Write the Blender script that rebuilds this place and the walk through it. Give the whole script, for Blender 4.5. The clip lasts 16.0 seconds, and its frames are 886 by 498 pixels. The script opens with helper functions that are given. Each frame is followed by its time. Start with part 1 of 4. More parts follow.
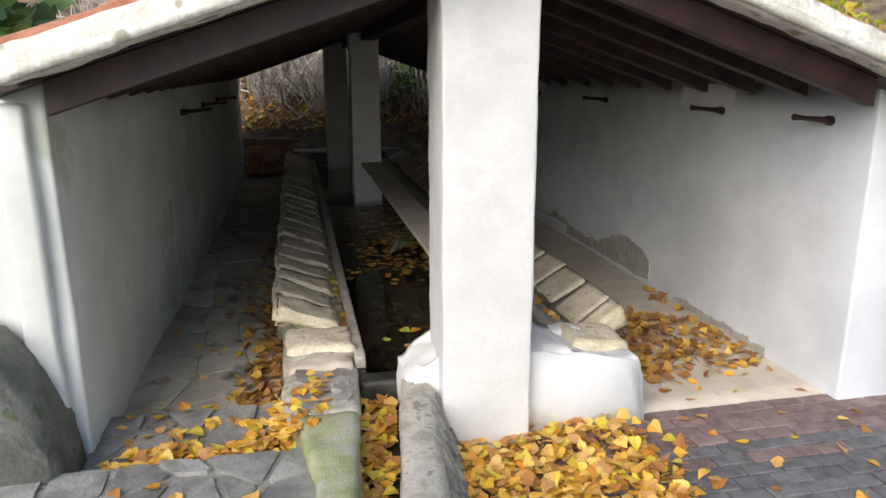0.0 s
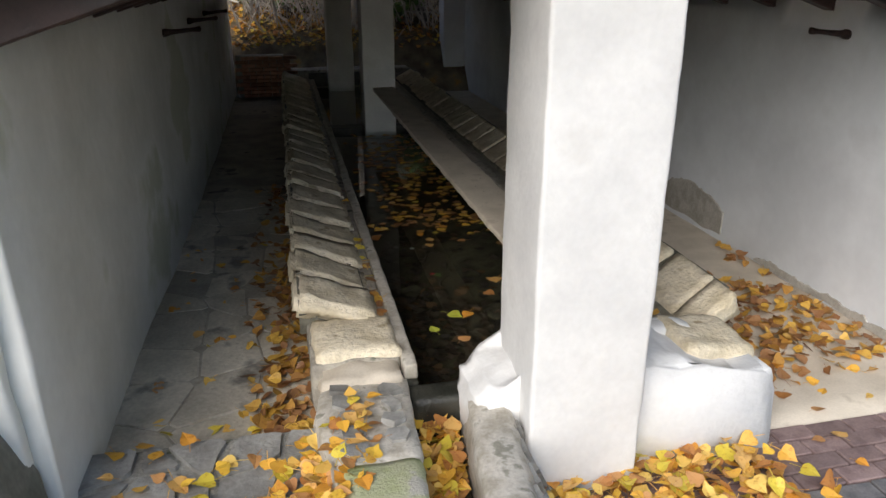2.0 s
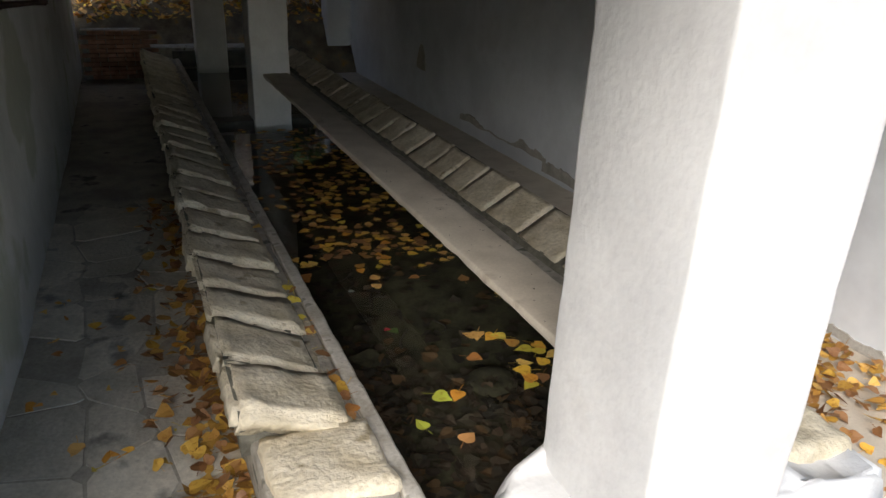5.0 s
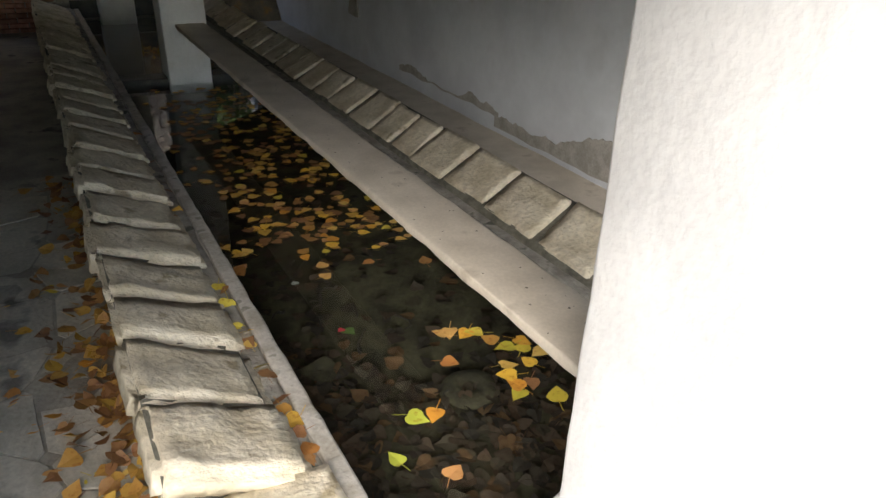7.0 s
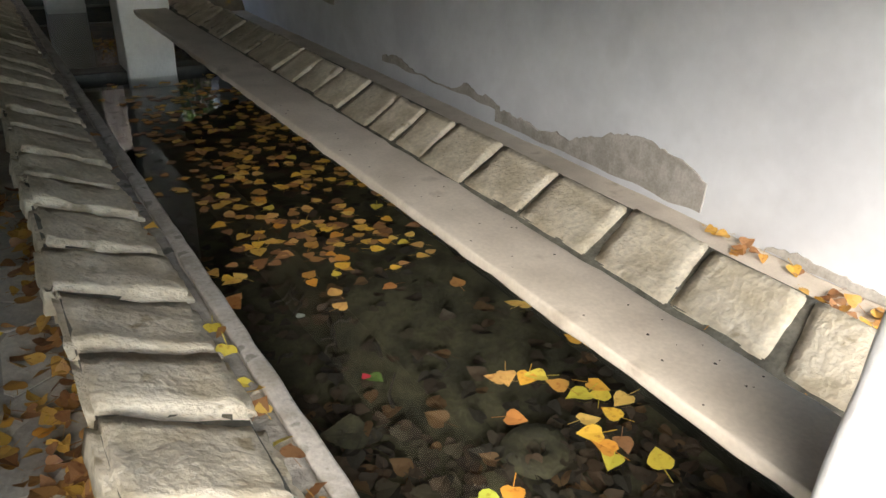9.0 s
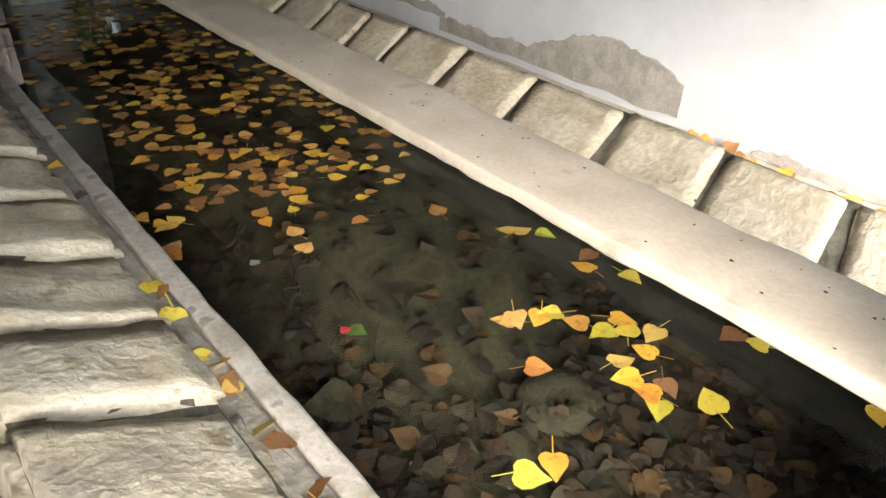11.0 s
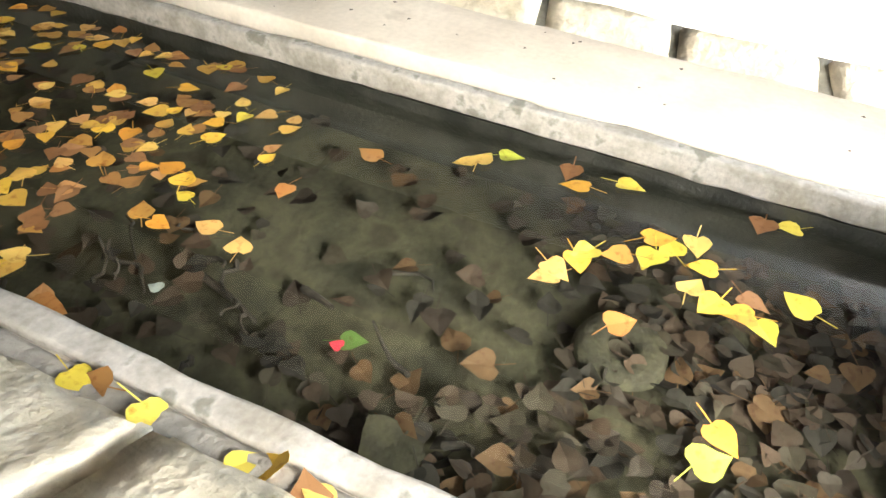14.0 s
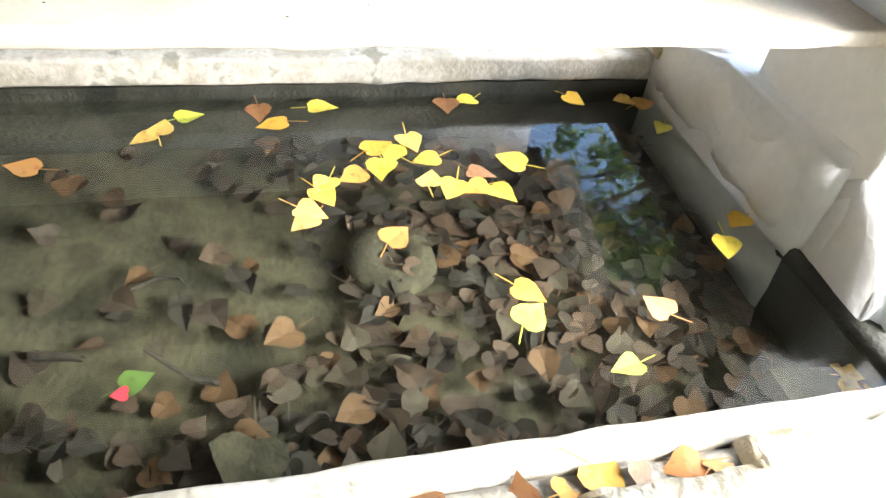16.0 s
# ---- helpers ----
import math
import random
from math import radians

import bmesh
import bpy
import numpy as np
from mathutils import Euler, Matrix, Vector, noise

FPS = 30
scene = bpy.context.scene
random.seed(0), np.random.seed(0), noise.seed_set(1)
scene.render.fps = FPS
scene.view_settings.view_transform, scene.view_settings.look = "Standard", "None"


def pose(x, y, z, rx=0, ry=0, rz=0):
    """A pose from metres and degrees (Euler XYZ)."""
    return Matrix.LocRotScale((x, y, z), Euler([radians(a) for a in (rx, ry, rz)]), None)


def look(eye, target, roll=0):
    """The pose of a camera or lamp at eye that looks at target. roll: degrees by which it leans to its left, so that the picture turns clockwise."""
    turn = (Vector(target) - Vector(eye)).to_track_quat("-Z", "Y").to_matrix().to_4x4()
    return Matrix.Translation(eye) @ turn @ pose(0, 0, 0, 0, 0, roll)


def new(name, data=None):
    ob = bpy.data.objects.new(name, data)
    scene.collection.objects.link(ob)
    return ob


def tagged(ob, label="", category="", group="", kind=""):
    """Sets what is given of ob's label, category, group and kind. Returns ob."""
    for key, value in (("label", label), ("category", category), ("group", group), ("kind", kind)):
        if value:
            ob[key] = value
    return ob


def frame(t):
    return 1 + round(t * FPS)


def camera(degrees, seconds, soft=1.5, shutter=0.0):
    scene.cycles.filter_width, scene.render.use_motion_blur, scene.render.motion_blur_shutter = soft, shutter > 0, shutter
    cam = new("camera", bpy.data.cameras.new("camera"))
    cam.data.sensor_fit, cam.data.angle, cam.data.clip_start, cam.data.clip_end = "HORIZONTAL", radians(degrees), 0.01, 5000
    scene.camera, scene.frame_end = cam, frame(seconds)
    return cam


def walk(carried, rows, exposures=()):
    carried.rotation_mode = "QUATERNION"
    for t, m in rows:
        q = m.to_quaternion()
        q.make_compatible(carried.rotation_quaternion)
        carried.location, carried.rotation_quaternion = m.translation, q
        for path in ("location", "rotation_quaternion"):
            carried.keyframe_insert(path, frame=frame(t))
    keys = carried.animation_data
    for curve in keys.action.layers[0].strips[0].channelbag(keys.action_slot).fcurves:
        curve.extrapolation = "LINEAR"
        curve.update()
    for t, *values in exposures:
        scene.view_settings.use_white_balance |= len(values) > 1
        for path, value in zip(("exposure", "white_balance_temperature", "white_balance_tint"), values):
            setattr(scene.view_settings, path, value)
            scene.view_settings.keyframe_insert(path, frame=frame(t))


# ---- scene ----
cam = camera(64.6, 16.0)
PATH = [
    (0, (-0.052, -0.555, 2.112), (0.343, 1.342, 1.617), -0.2),
    (0.5, (-0.033, -0.296, 2.111), (0.327, 1.589, 1.547), 0.6),
    (1, (-0.151, -0.017, 2.140), (0.337, 1.814, 1.498), 2.3),
    (1.5, (-0.232, 0.218, 2.131), (0.222, 2.030, 1.416), 1.1),
    (2, (-0.209, 0.553, 2.144), (0.193, 2.372, 1.416), -0.1),
    (2.5, (-0.251, 0.761, 2.195), (0.128, 2.590, 1.480), 0.5),
    (3, (-0.396, 1.037, 2.187), (0.199, 2.791, 1.431), 3.8),
    (3.5, (-0.458, 1.244, 2.221), (0.268, 2.952, 1.475), 2.8),
    (3.7, (-0.447, 1.335, 2.211), (0.259, 3.050, 1.461), 1.7),
    (5.8, (-0.431, 1.952, 2.048), (0.378, 3.555, 1.167), 2.4),
    (6, (-0.387, 2.016, 2.033), (0.406, 3.610, 1.122), 1.5),
    (6.5, (-0.303, 2.187, 2.040), (0.467, 3.800, 1.143), 1.2),
    (7, (-0.300, 2.315, 2.028), (0.600, 3.853, 1.118), 2.3),
    (7.5, (-0.345, 2.505, 2.025), (0.647, 3.965, 1.084), 3.0),
    (8, (-0.317, 2.650, 1.981), (0.676, 4.128, 1.071), 2.5),
    (8.2, (-0.279, 2.737, 1.920), (0.698, 4.224, 1.008), 2.3),
    (10.3, (-0.304, 3.225, 1.747), (0.797, 4.592, 0.788), 2.0),
    (10.5, (-0.273, 3.279, 1.685), (0.849, 4.615, 0.707), 1.4),
    (11, (-0.225, 3.401, 1.618), (0.881, 4.663, 0.530), 2.6),
    (11.5, (-0.235, 3.542, 1.611), (0.931, 4.735, 0.508), 3.5),
    (12, (-0.298, 3.714, 1.585), (0.940, 4.801, 0.450), 2.8),
    (12.5, (-0.256, 3.845, 1.566), (1.044, 4.843, 0.420), 4.6),
    (13, (-0.190, 3.957, 1.536), (1.123, 4.884, 0.344), 5.2),
    (13.5, (-0.204, 4.078, 1.476), (1.194, 4.884, 0.295), 5.5),
    (14, (-0.274, 4.234, 1.424), (1.153, 4.823, 0.152), 4.6),
    (14.2, (-0.309, 4.244, 1.434), (1.118, 4.805, 0.150), 4.8),
    (14.5, (-0.257, 4.317, 1.383), (1.186, 4.780, 0.077), 5.2),
    (15, (-0.176, 4.379, 1.359), (1.264, 4.614, -0.009), 7.2),
    (15.2, (-0.197, 4.396, 1.361), (1.254, 4.496, -0.011), 7.0),
    (15.5, (-0.185, 4.438, 1.360), (1.269, 4.277, -0.004), 9.1),
    (16, (-0.254, 4.577, 1.400), (1.145, 4.085, 0.057), 9.0),
]
SCALE = 1.1  # the plan below is drawn at 1 : 1.1
walk(cam, [(t, look(Vector(eye) * SCALE, Vector(target) * SCALE, roll)) for t, eye, target, roll in PATH],
     exposures=[(0, 0.6, 6650, 11), (3.7, 0.5, 6500, 11), (5.8, 1.2, 6650, 11), (8.2, 1.92, 6650, 11), (10.3, 2.55, 6800, 11), (12.0, 3.05, 6800, 11), (14.0, 3.7, 6600, 8), (16.0, 4.05, 6350, 8)])

# ---- world and light: soft daylight under trees ----
world = bpy.data.worlds.new("sky")
scene.world = world
world.use_nodes = True
wn = world.node_tree
sky = wn.nodes.new("ShaderNodeTexSky")
sky.sky_type, sky.sun_disc = "NISHITA", False
sky.sun_elevation, sky.sun_rotation = radians(34), radians(216)
wn.nodes["Background"].inputs["Strength"].default_value = 0.15
wn.links.new(sky.outputs[0], wn.nodes["Background"].inputs["Color"])
sun = new("sun", bpy.data.lights.new("sun", "SUN"))
sun.data.energy, sun.data.angle, sun.data.color = 2.0, radians(50), (1.0, 0.94, 0.86)
sun.matrix_world = look((-5.0, -5.0, 7.0), (0.9, 3, 0.5))

# ---- materials ----
def mat(name, c1, c2, scale=6.0, rough=0.8, bump=0.3, fine=60.0, c3=None, c3_at=0.62, metal=0.0, rand=0.0, island=False, spec=0.5, grain=0.13):
    """Two tones by large noise, a third in stains, fine grain in colour and relief."""
    m = bpy.data.materials.new(name)
    m.use_nodes = True
    nt = m.node_tree
    N, L = nt.nodes, nt.links
    b = N["Principled BSDF"]
    b.inputs["Metallic"].default_value = metal
    b.inputs["Specular IOR Level"].default_value = spec
    co = N.new("ShaderNodeNewGeometry")
    big, small = N.new("ShaderNodeTexNoise"), N.new("ShaderNodeTexNoise")
    big.inputs["Scale"].default_value, big.inputs["Detail"].default_value = scale, 6
    small.inputs["Scale"].default_value, small.inputs["Detail"].default_value = fine, 5
    for n in (big, small):
        L.new(co.outputs["Position"], n.inputs["Vector"])
    ramp = N.new("ShaderNodeValToRGB")
    ramp.color_ramp.elements[0].position, ramp.color_ramp.elements[0].color = 0.36, (*c1, 1)
    ramp.color_ramp.elements[1].position, ramp.color_ramp.elements[1].color = 0.58, (*c2, 1)
    if c3:
        e = ramp.color_ramp.elements.new(c3_at)
        e.color = (*c2, 1)
        e = ramp.color_ramp.elements.new(min(c3_at + 0.07, 1))
        e.color = (*c3, 1)
    L.new(big.outputs["Fac"], ramp.inputs["Fac"])
    hsv = N.new("ShaderNodeHueSaturation")
    mr = N.new("ShaderNodeMapRange")
    mr.inputs["From Min"].default_value, mr.inputs["From Max"].default_value = 0.3, 0.7
    mr.inputs["To Min"].default_value, mr.inputs["To Max"].default_value = 1 - grain, 1 + grain
    L.new(small.outputs["Fac"], mr.inputs["Value"])
    value = mr.outputs[0]
    if rand:
        src = co.outputs["Random Per Island"] if island else N.new("ShaderNodeObjectInfo").outputs["Random"]
        r2 = N.new("ShaderNodeMapRange")
        r2.inputs["To Min"].default_value, r2.inputs["To Max"].default_value = 1 - rand, 1 + rand
        L.new(src, r2.inputs["Value"])
        mu = N.new("ShaderNodeMath")
        mu.operation = "MULTIPLY"
        L.new(value, mu.inputs[0]), L.new(r2.outputs[0], mu.inputs[1])
        value = mu.outputs[0]
    L.new(ramp.outputs["Color"], hsv.inputs["Color"]), L.new(value, hsv.inputs["Value"])
    L.new(hsv.outputs["Color"], b.inputs["Base Color"])
    rr = N.new("ShaderNodeMapRange")
    rr.inputs["To Min"].default_value, rr.inputs["To Max"].default_value = max(rough - 0.12, 0.02), min(rough + 0.1, 1)
    L.new(big.outputs["Fac"], rr.inputs["Value"]), L.new(rr.outputs[0], b.inputs["Roughness"])
    if bump:
        mix = N.new("ShaderNodeMath")
        mix.operation = "ADD"
        bp = N.new("ShaderNodeBump")
        bp.inputs["Strength"].default_value, bp.inputs["Distance"].default_value = bump, 0.012
        L.new(big.outputs["Fac"], mix.inputs[0]), L.new(small.outputs["Fac"], mix.inputs[1])
        L.new(mix.outputs[0], bp.inputs["Height"]), L.new(bp.outputs[0], b.inputs["Normal"])
    return m


def leaf_mat(name, stops, rough=0.55):
    """Leaf colours chosen leaf by leaf from the ramp, with brown blotches."""
    m = bpy.data.materials.new(name)
    m.use_nodes = True
    N, L = m.node_tree.nodes, m.node_tree.links
    b = N["Principled BSDF"]
    geo, info = N.new("ShaderNodeNewGeometry"), N.new("ShaderNodeObjectInfo")
    add = N.new("ShaderNodeMath")
    add.operation = "ADD"
    L.new(geo.outputs["Random Per Island"], add.inputs[0]), L.new(info.outputs["Random"], add.inputs[1])
    fr = N.new("ShaderNodeMath")
    fr.operation = "FRACT"
    L.new(add.outputs[0], fr.inputs[0])
    ramp = N.new("ShaderNodeValToRGB")
    ramp.color_ramp.interpolation = "CONSTANT"
    for i, c in enumerate(stops):
        e = ramp.color_ramp.elements[i] if i < 2 else ramp.color_ramp.elements.new(1)
        e.color = (*c, 1)
    for i in range(len(stops)):
        ramp.color_ramp.elements[i].position = i / len(stops)
    L.new(fr.outputs[0], ramp.inputs["Fac"])
    no = N.new("ShaderNodeTexNoise")
    no.inputs["Scale"].default_value, no.inputs["Detail"].default_value = 45, 5
    L.new(geo.outputs["Position"], no.inputs["Vector"])
    mr = N.new("ShaderNodeMapRange")
    mr.inputs["From Min"].default_value, mr.inputs["From Max"].default_value = 0.55, 0.75
    L.new(no.outputs["Fac"], mr.inputs["Value"])
    mx = N.new("ShaderNodeMixRGB")
    mx.blend_type = "MULTIPLY"
    mx.inputs["Color2"].default_value = (0.62, 0.42, 0.3, 1)
    L.new(mr.outputs[0], mx.inputs["Fac"]), L.new(ramp.outputs[0], mx.inputs["Color1"])
    L.new(mx.outputs[0], b.inputs["Base Color"])
    b.inputs["Roughness"].default_value = rough
    bp = N.new("ShaderNodeBump")
    bp.inputs["Strength"].default_value, bp.inputs["Distance"].default_value = 0.2, 0.004
    L.new(no.outputs["Fac"], bp.inputs["Height"]), L.new(bp.outputs[0], b.inputs["Normal"])
    return m


WHITE = mat("whitewash", (0.66, 0.66, 0.65), (0.75, 0.75, 0.735), 2.6, 0.85, 0.3, 30, c3=(0.70, 0.695, 0.675), c3_at=0.61, grain=0.03)
WALLW = mat("wall_whitewash", (0.64, 0.665, 0.695), (0.755, 0.785, 0.815), 1.3, 0.88, 0.2, 14, c3=(0.70, 0.725, 0.75), c3_at=0.6, grain=0.02)
WALLL = mat("mossy_whitewash", (0.67, 0.68, 0.645), (0.79, 0.8, 0.775), 1.1, 0.9, 0.2, 14, c3=(0.6, 0.625, 0.53), c3_at=0.57, grain=0.03)
POPLAR = leaf_mat("poplar_leaf", [(0.2, 0.33, 0.07), (0.27, 0.4, 0.09), (0.34, 0.42, 0.1), (0.14, 0.25, 0.06)])
OLDW = mat("weathered_whitewash", (0.60, 0.58, 0.50), (0.78, 0.77, 0.72), 5, 0.9, 0.5, 40, c3=(0.36, 0.34, 0.26), c3_at=0.6)
PATCH = mat("bare_render", (0.36, 0.34, 0.30), (0.47, 0.45, 0.41), 9, 0.95, 0.4, 60)
CONC = mat("smooth_concrete", (0.53, 0.47, 0.38), (0.63, 0.565, 0.465), 4, 0.78, 0.14, 70, c3=(0.47, 0.41, 0.325), c3_at=0.63, grain=0.06)
KERBM = mat("rough_concrete", (0.36, 0.33, 0.27), (0.52, 0.49, 0.43), 11, 0.9, 0.3, 60, c3=(0.27, 0.26, 0.21), c3_at=0.6)
STONE = mat("pale_limestone", (0.55, 0.475, 0.33), (0.71, 0.635, 0.485), 6, 0.9, 0.85, 38, c3=(0.40, 0.33, 0.21), c3_at=0.62, rand=0.08)
BASEST = mat("mortared_rubble", (0.26, 0.24, 0.2), (0.4, 0.37, 0.31), 8, 0.9, 0.8, 40, c3=(0.14, 0.14, 0.11), c3_at=0.6)
JOINT = mat("dark_joint_mortar", (0.1, 0.095, 0.072), (0.19, 0.18, 0.14), 12, 0.95, 0.6, 60)
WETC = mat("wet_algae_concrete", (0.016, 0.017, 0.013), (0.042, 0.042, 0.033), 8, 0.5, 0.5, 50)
FLOORM = mat("worn_stone_floor", (0.26, 0.235, 0.19), (0.42, 0.385, 0.315), 3.0, 0.7, 0.4, 40, c3=(0.13, 0.12, 0.1), c3_at=0.6)
SLATE = mat("grey_slate", (0.2, 0.197, 0.182), (0.33, 0.325, 0.302), 6, 0.6, 0.5, 45, c3=(0.3, 0.29, 0.25), c3_at=0.62, rand=0.25)
MORTAR = mat("mortar", (0.24, 0.23, 0.2), (0.36, 0.35, 0.31), 9, 0.95, 0.6, 60, c3=(0.08, 0.09, 0.04), c3_at=0.6)
MOSS = mat("moss_on_concrete", (0.27, 0.31, 0.12), (0.42, 0.43, 0.27), 5, 0.95, 0.6, 90, c3=(0.46, 0.44, 0.38), c3_at=0.55)
PAVER_G = mat("grey_paver", (0.115, 0.115, 0.12), (0.185, 0.18, 0.18), 12, 0.85, 0.4, 90, rand=0.2)
PAVER_R = mat("red_paver", (0.185, 0.125, 0.118), (0.265, 0.19, 0.178), 12, 0.85, 0.4, 90, rand=0.2)
SAND = mat("joint_sand", (0.07, 0.065, 0.055), (0.13, 0.12, 0.1), 20, 1.0, 0.5, 120)
WOOD = mat("dark_stained_timber", (0.02, 0.0105, 0.01), (0.045, 0.022, 0.02), 5, 0.55, 0.3, 50)
IRON = mat("dark_iron", (0.02, 0.012, 0.012), (0.05, 0.028, 0.025), 20, 0.6, 0.3, 80, metal=0.4)
TILE = mat("terracotta", (0.3, 0.11, 0.06), (0.45, 0.2, 0.12), 9, 0.9, 0.5, 60, c3=(0.4, 0.36, 0.28), c3_at=0.6, rand=0.2)
BRICK = mat("old_brick", (0.28, 0.15, 0.105), (0.44, 0.26, 0.185), 9, 0.9, 0.5, 70, rand=0.3)
MUD = mat("trough_silt", (0.028, 0.027, 0.015), (0.068, 0.063, 0.036), 5, 0.95, 0.5, 40, c3=(0.042, 0.037, 0.021), c3_at=0.6)
SOIL = mat("leafy_soil", (0.1, 0.075, 0.045), (0.22, 0.17, 0.1), 3, 1.0, 0.7, 30, c3=(0.34, 0.2, 0.05), c3_at=0.58)
VINE = mat("dry_vine", (0.36, 0.31, 0.26), (0.58, 0.52, 0.44), 3, 0.9, 0.2, 40)
BARK = mat("bark", (0.1, 0.085, 0.07), (0.2, 0.175, 0.15), 8, 0.95, 0.8, 40)
LEAF = leaf_mat("autumn_leaf", [(0.74, 0.4, 0.05), (0.66, 0.3, 0.04), (0.8, 0.5, 0.06), (0.44, 0.19, 0.05), (0.68, 0.4, 0.12), (0.8, 0.54, 0.13), (0.66, 0.52, 0.06), (0.55, 0.28, 0.1), (0.78, 0.47, 0.1)])
OLDLEAF = leaf_mat("sunken_leaf", [(0.035, 0.026, 0.017), (0.055, 0.036, 0.022), (0.022, 0.019, 0.013), (0.10, 0.055, 0.022), (0.042, 0.034, 0.02), (0.028, 0.019, 0.012), (0.02, 0.017, 0.012), (0.05, 0.033, 0.02), (0.06, 0.036, 0.02)], 0.8)
BROWNLEAF = leaf_mat("brown_leaf", [(0.34, 0.17, 0.05), (0.46, 0.24, 0.05), (0.24, 0.11, 0.04), (0.52, 0.3, 0.06), (0.3, 0.15, 0.06), (0.6, 0.36, 0.06)])
GREEN = leaf_mat("green_leaf", [(0.07, 0.14, 0.03), (0.12, 0.22, 0.05), (0.17, 0.27, 0.06), (0.09, 0.17, 0.045)])
YGREEN = leaf_mat("yellow_green_leaf", [(0.6, 0.53, 0.06), (0.68, 0.55, 0.08), (0.44, 0.48, 0.06)])
RED = mat("red_petal", (0.55, 0.03, 0.06), (0.65, 0.05, 0.08), 20, 0.6, 0.1)

WATER = bpy.data.materials.new("water")
WATER.use_nodes = True
wb = WATER.node_tree.nodes["Principled BSDF"]
wb.inputs["Base Color"].default_value = (0.72, 0.77, 0.70, 1)
wb.inputs["Transmission Weight"].default_value, wb.inputs["IOR"].default_value, wb.inputs["Roughness"].default_value = 1, 1.333, 0.0
wno, wbp = WATER.node_tree.nodes.new("ShaderNodeTexNoise"), WATER.node_tree.nodes.new("ShaderNodeBump")
wno.inputs["Scale"].default_value, wno.inputs["Detail"].default_value = 9, 2
wbp.inputs["Strength"].default_value, wbp.inputs["Distance"].default_value = 0.05, 0.004
WATER.node_tree.links.new(wno.outputs["Fac"], wbp.inputs["Height"])
WATER.node_tree.links.new(wbp.outputs[0], wb.inputs["Normal"])

# ---- mesh helpers ----
rng = random.Random(7)


def mesh_of(bm, name, material, smooth=False):
    me = bpy.data.meshes.new(name)
    bmesh.ops.recalc_face_normals(bm, faces=bm.faces)
    bm.to_mesh(me)
    bm.free()
    me.materials.append(material)
    if smooth:
        for p in me.polygons:
            p.use_smooth = True
    return me


def part(name, bm, material, parent=None, label="", smooth=False):
    ob = new(name, mesh_of(bm, name, material, smooth))
    ob.parent = parent
    if label:
        tagged(ob, label)
    return ob


def thing(name, label, category, loc=(0, 0, 0), group="", kind=""):
    ob = new(name)
    ob.empty_display_size = 0.1
    ob.location = loc
    return tagged(ob, label, category, group, kind)


def prism(profile, y0, y1, axis="y"):
    """A closed profile of (a, z) swept from y0 to y1."""
    bm = bmesh.new()
    rings = []
    for y in (y0, y1):
        rings.append([bm.verts.new((a, y, z) if axis == "y" else (y, a, z)) for a, z in profile])
    n = len(profile)
    bm.faces.new(rings[0]), bm.faces.new(rings[1][::-1])
    for i in range(n):
        j = (i + 1) % n
        bm.faces.new((rings[0][i], rings[1][i], rings[1][j], rings[0][j]))
    return bm


def box(x0, y0, z0, x1, y1, z1, bevel=0.0, segs=2):
    bm = prism([(x0, z0), (x1, z0), (x1, z1), (x0, z1)], y0, y1)
    if bevel:
        bmesh.ops.bevel(bm, geom=bm.edges[:], offset=bevel, segments=segs, affect="EDGES", profile=0.6)
    return bm


def dice(bm, size):
    """Cut long edges until the faces are about that size."""
    for _ in range(9):
        long = [e for e in bm.edges if e.calc_length() > size]
        if not long:
            break
        bmesh.ops.subdivide_edges(bm, edges=long, cuts=1, use_grid_fill=True)
    return bm


def rough_up(bm, amount, scale, seed=0.0):
    bm.normal_update()
    for v in bm.verts:
        p = v.co * scale + Vector((seed, seed * 1.7, 0))
        v.co += v.normal * amount * (noise.noise(p) + 0.5 * noise.noise(p * 2.7))
    return bm


def skew(bm, f):
    for v in bm.verts:
        v.co = Vector(f(v.co))
    return bm


# ---- the setting ----
FLOOR, WATERZ = 0.09, 0.335


def left_x(y):
    """Inner face of the slightly skewed side wall."""
    return float(np.interp(y, (2.5, 4.3, 5.6, 8.5, 14.0), (-1.12, -1.13, -1.09, -1.07, -1.08)))


RIGHT_X = 3.2
Y0, WALL_Y = 2.72, 2.87
RIDGE_X, RIDGE_Z, SLOPE = 0.95, 2.745, 0.34


def roof_z(x):
    return RIDGE_Z - SLOPE * abs(x - RIDGE_X)


def under_roof(p):
    """Keeps the wall heads just below the roof boards."""
    return (p.x, p.y, min(p.z, roof_z(p.x) + 0.035) if p.z > 1.5 else p.z)


# ground outside: one sheet, higher at the walker's start, banked behind the wash house
def ground_z(x, y):
    z = -0.06
    if y < 2.6 and x < 0.5:
        z = 0.2
    if y > 14.0:
        z = min(0.72 + (y - 14.0) * 0.55, 7.0) + 0.25 * noise.noise(Vector((x * 0.4, y * 0.4, 0)))
    side = max(-2.2 - x, x - 4.6, 0)
    return z + min(side * 0.22, 4)


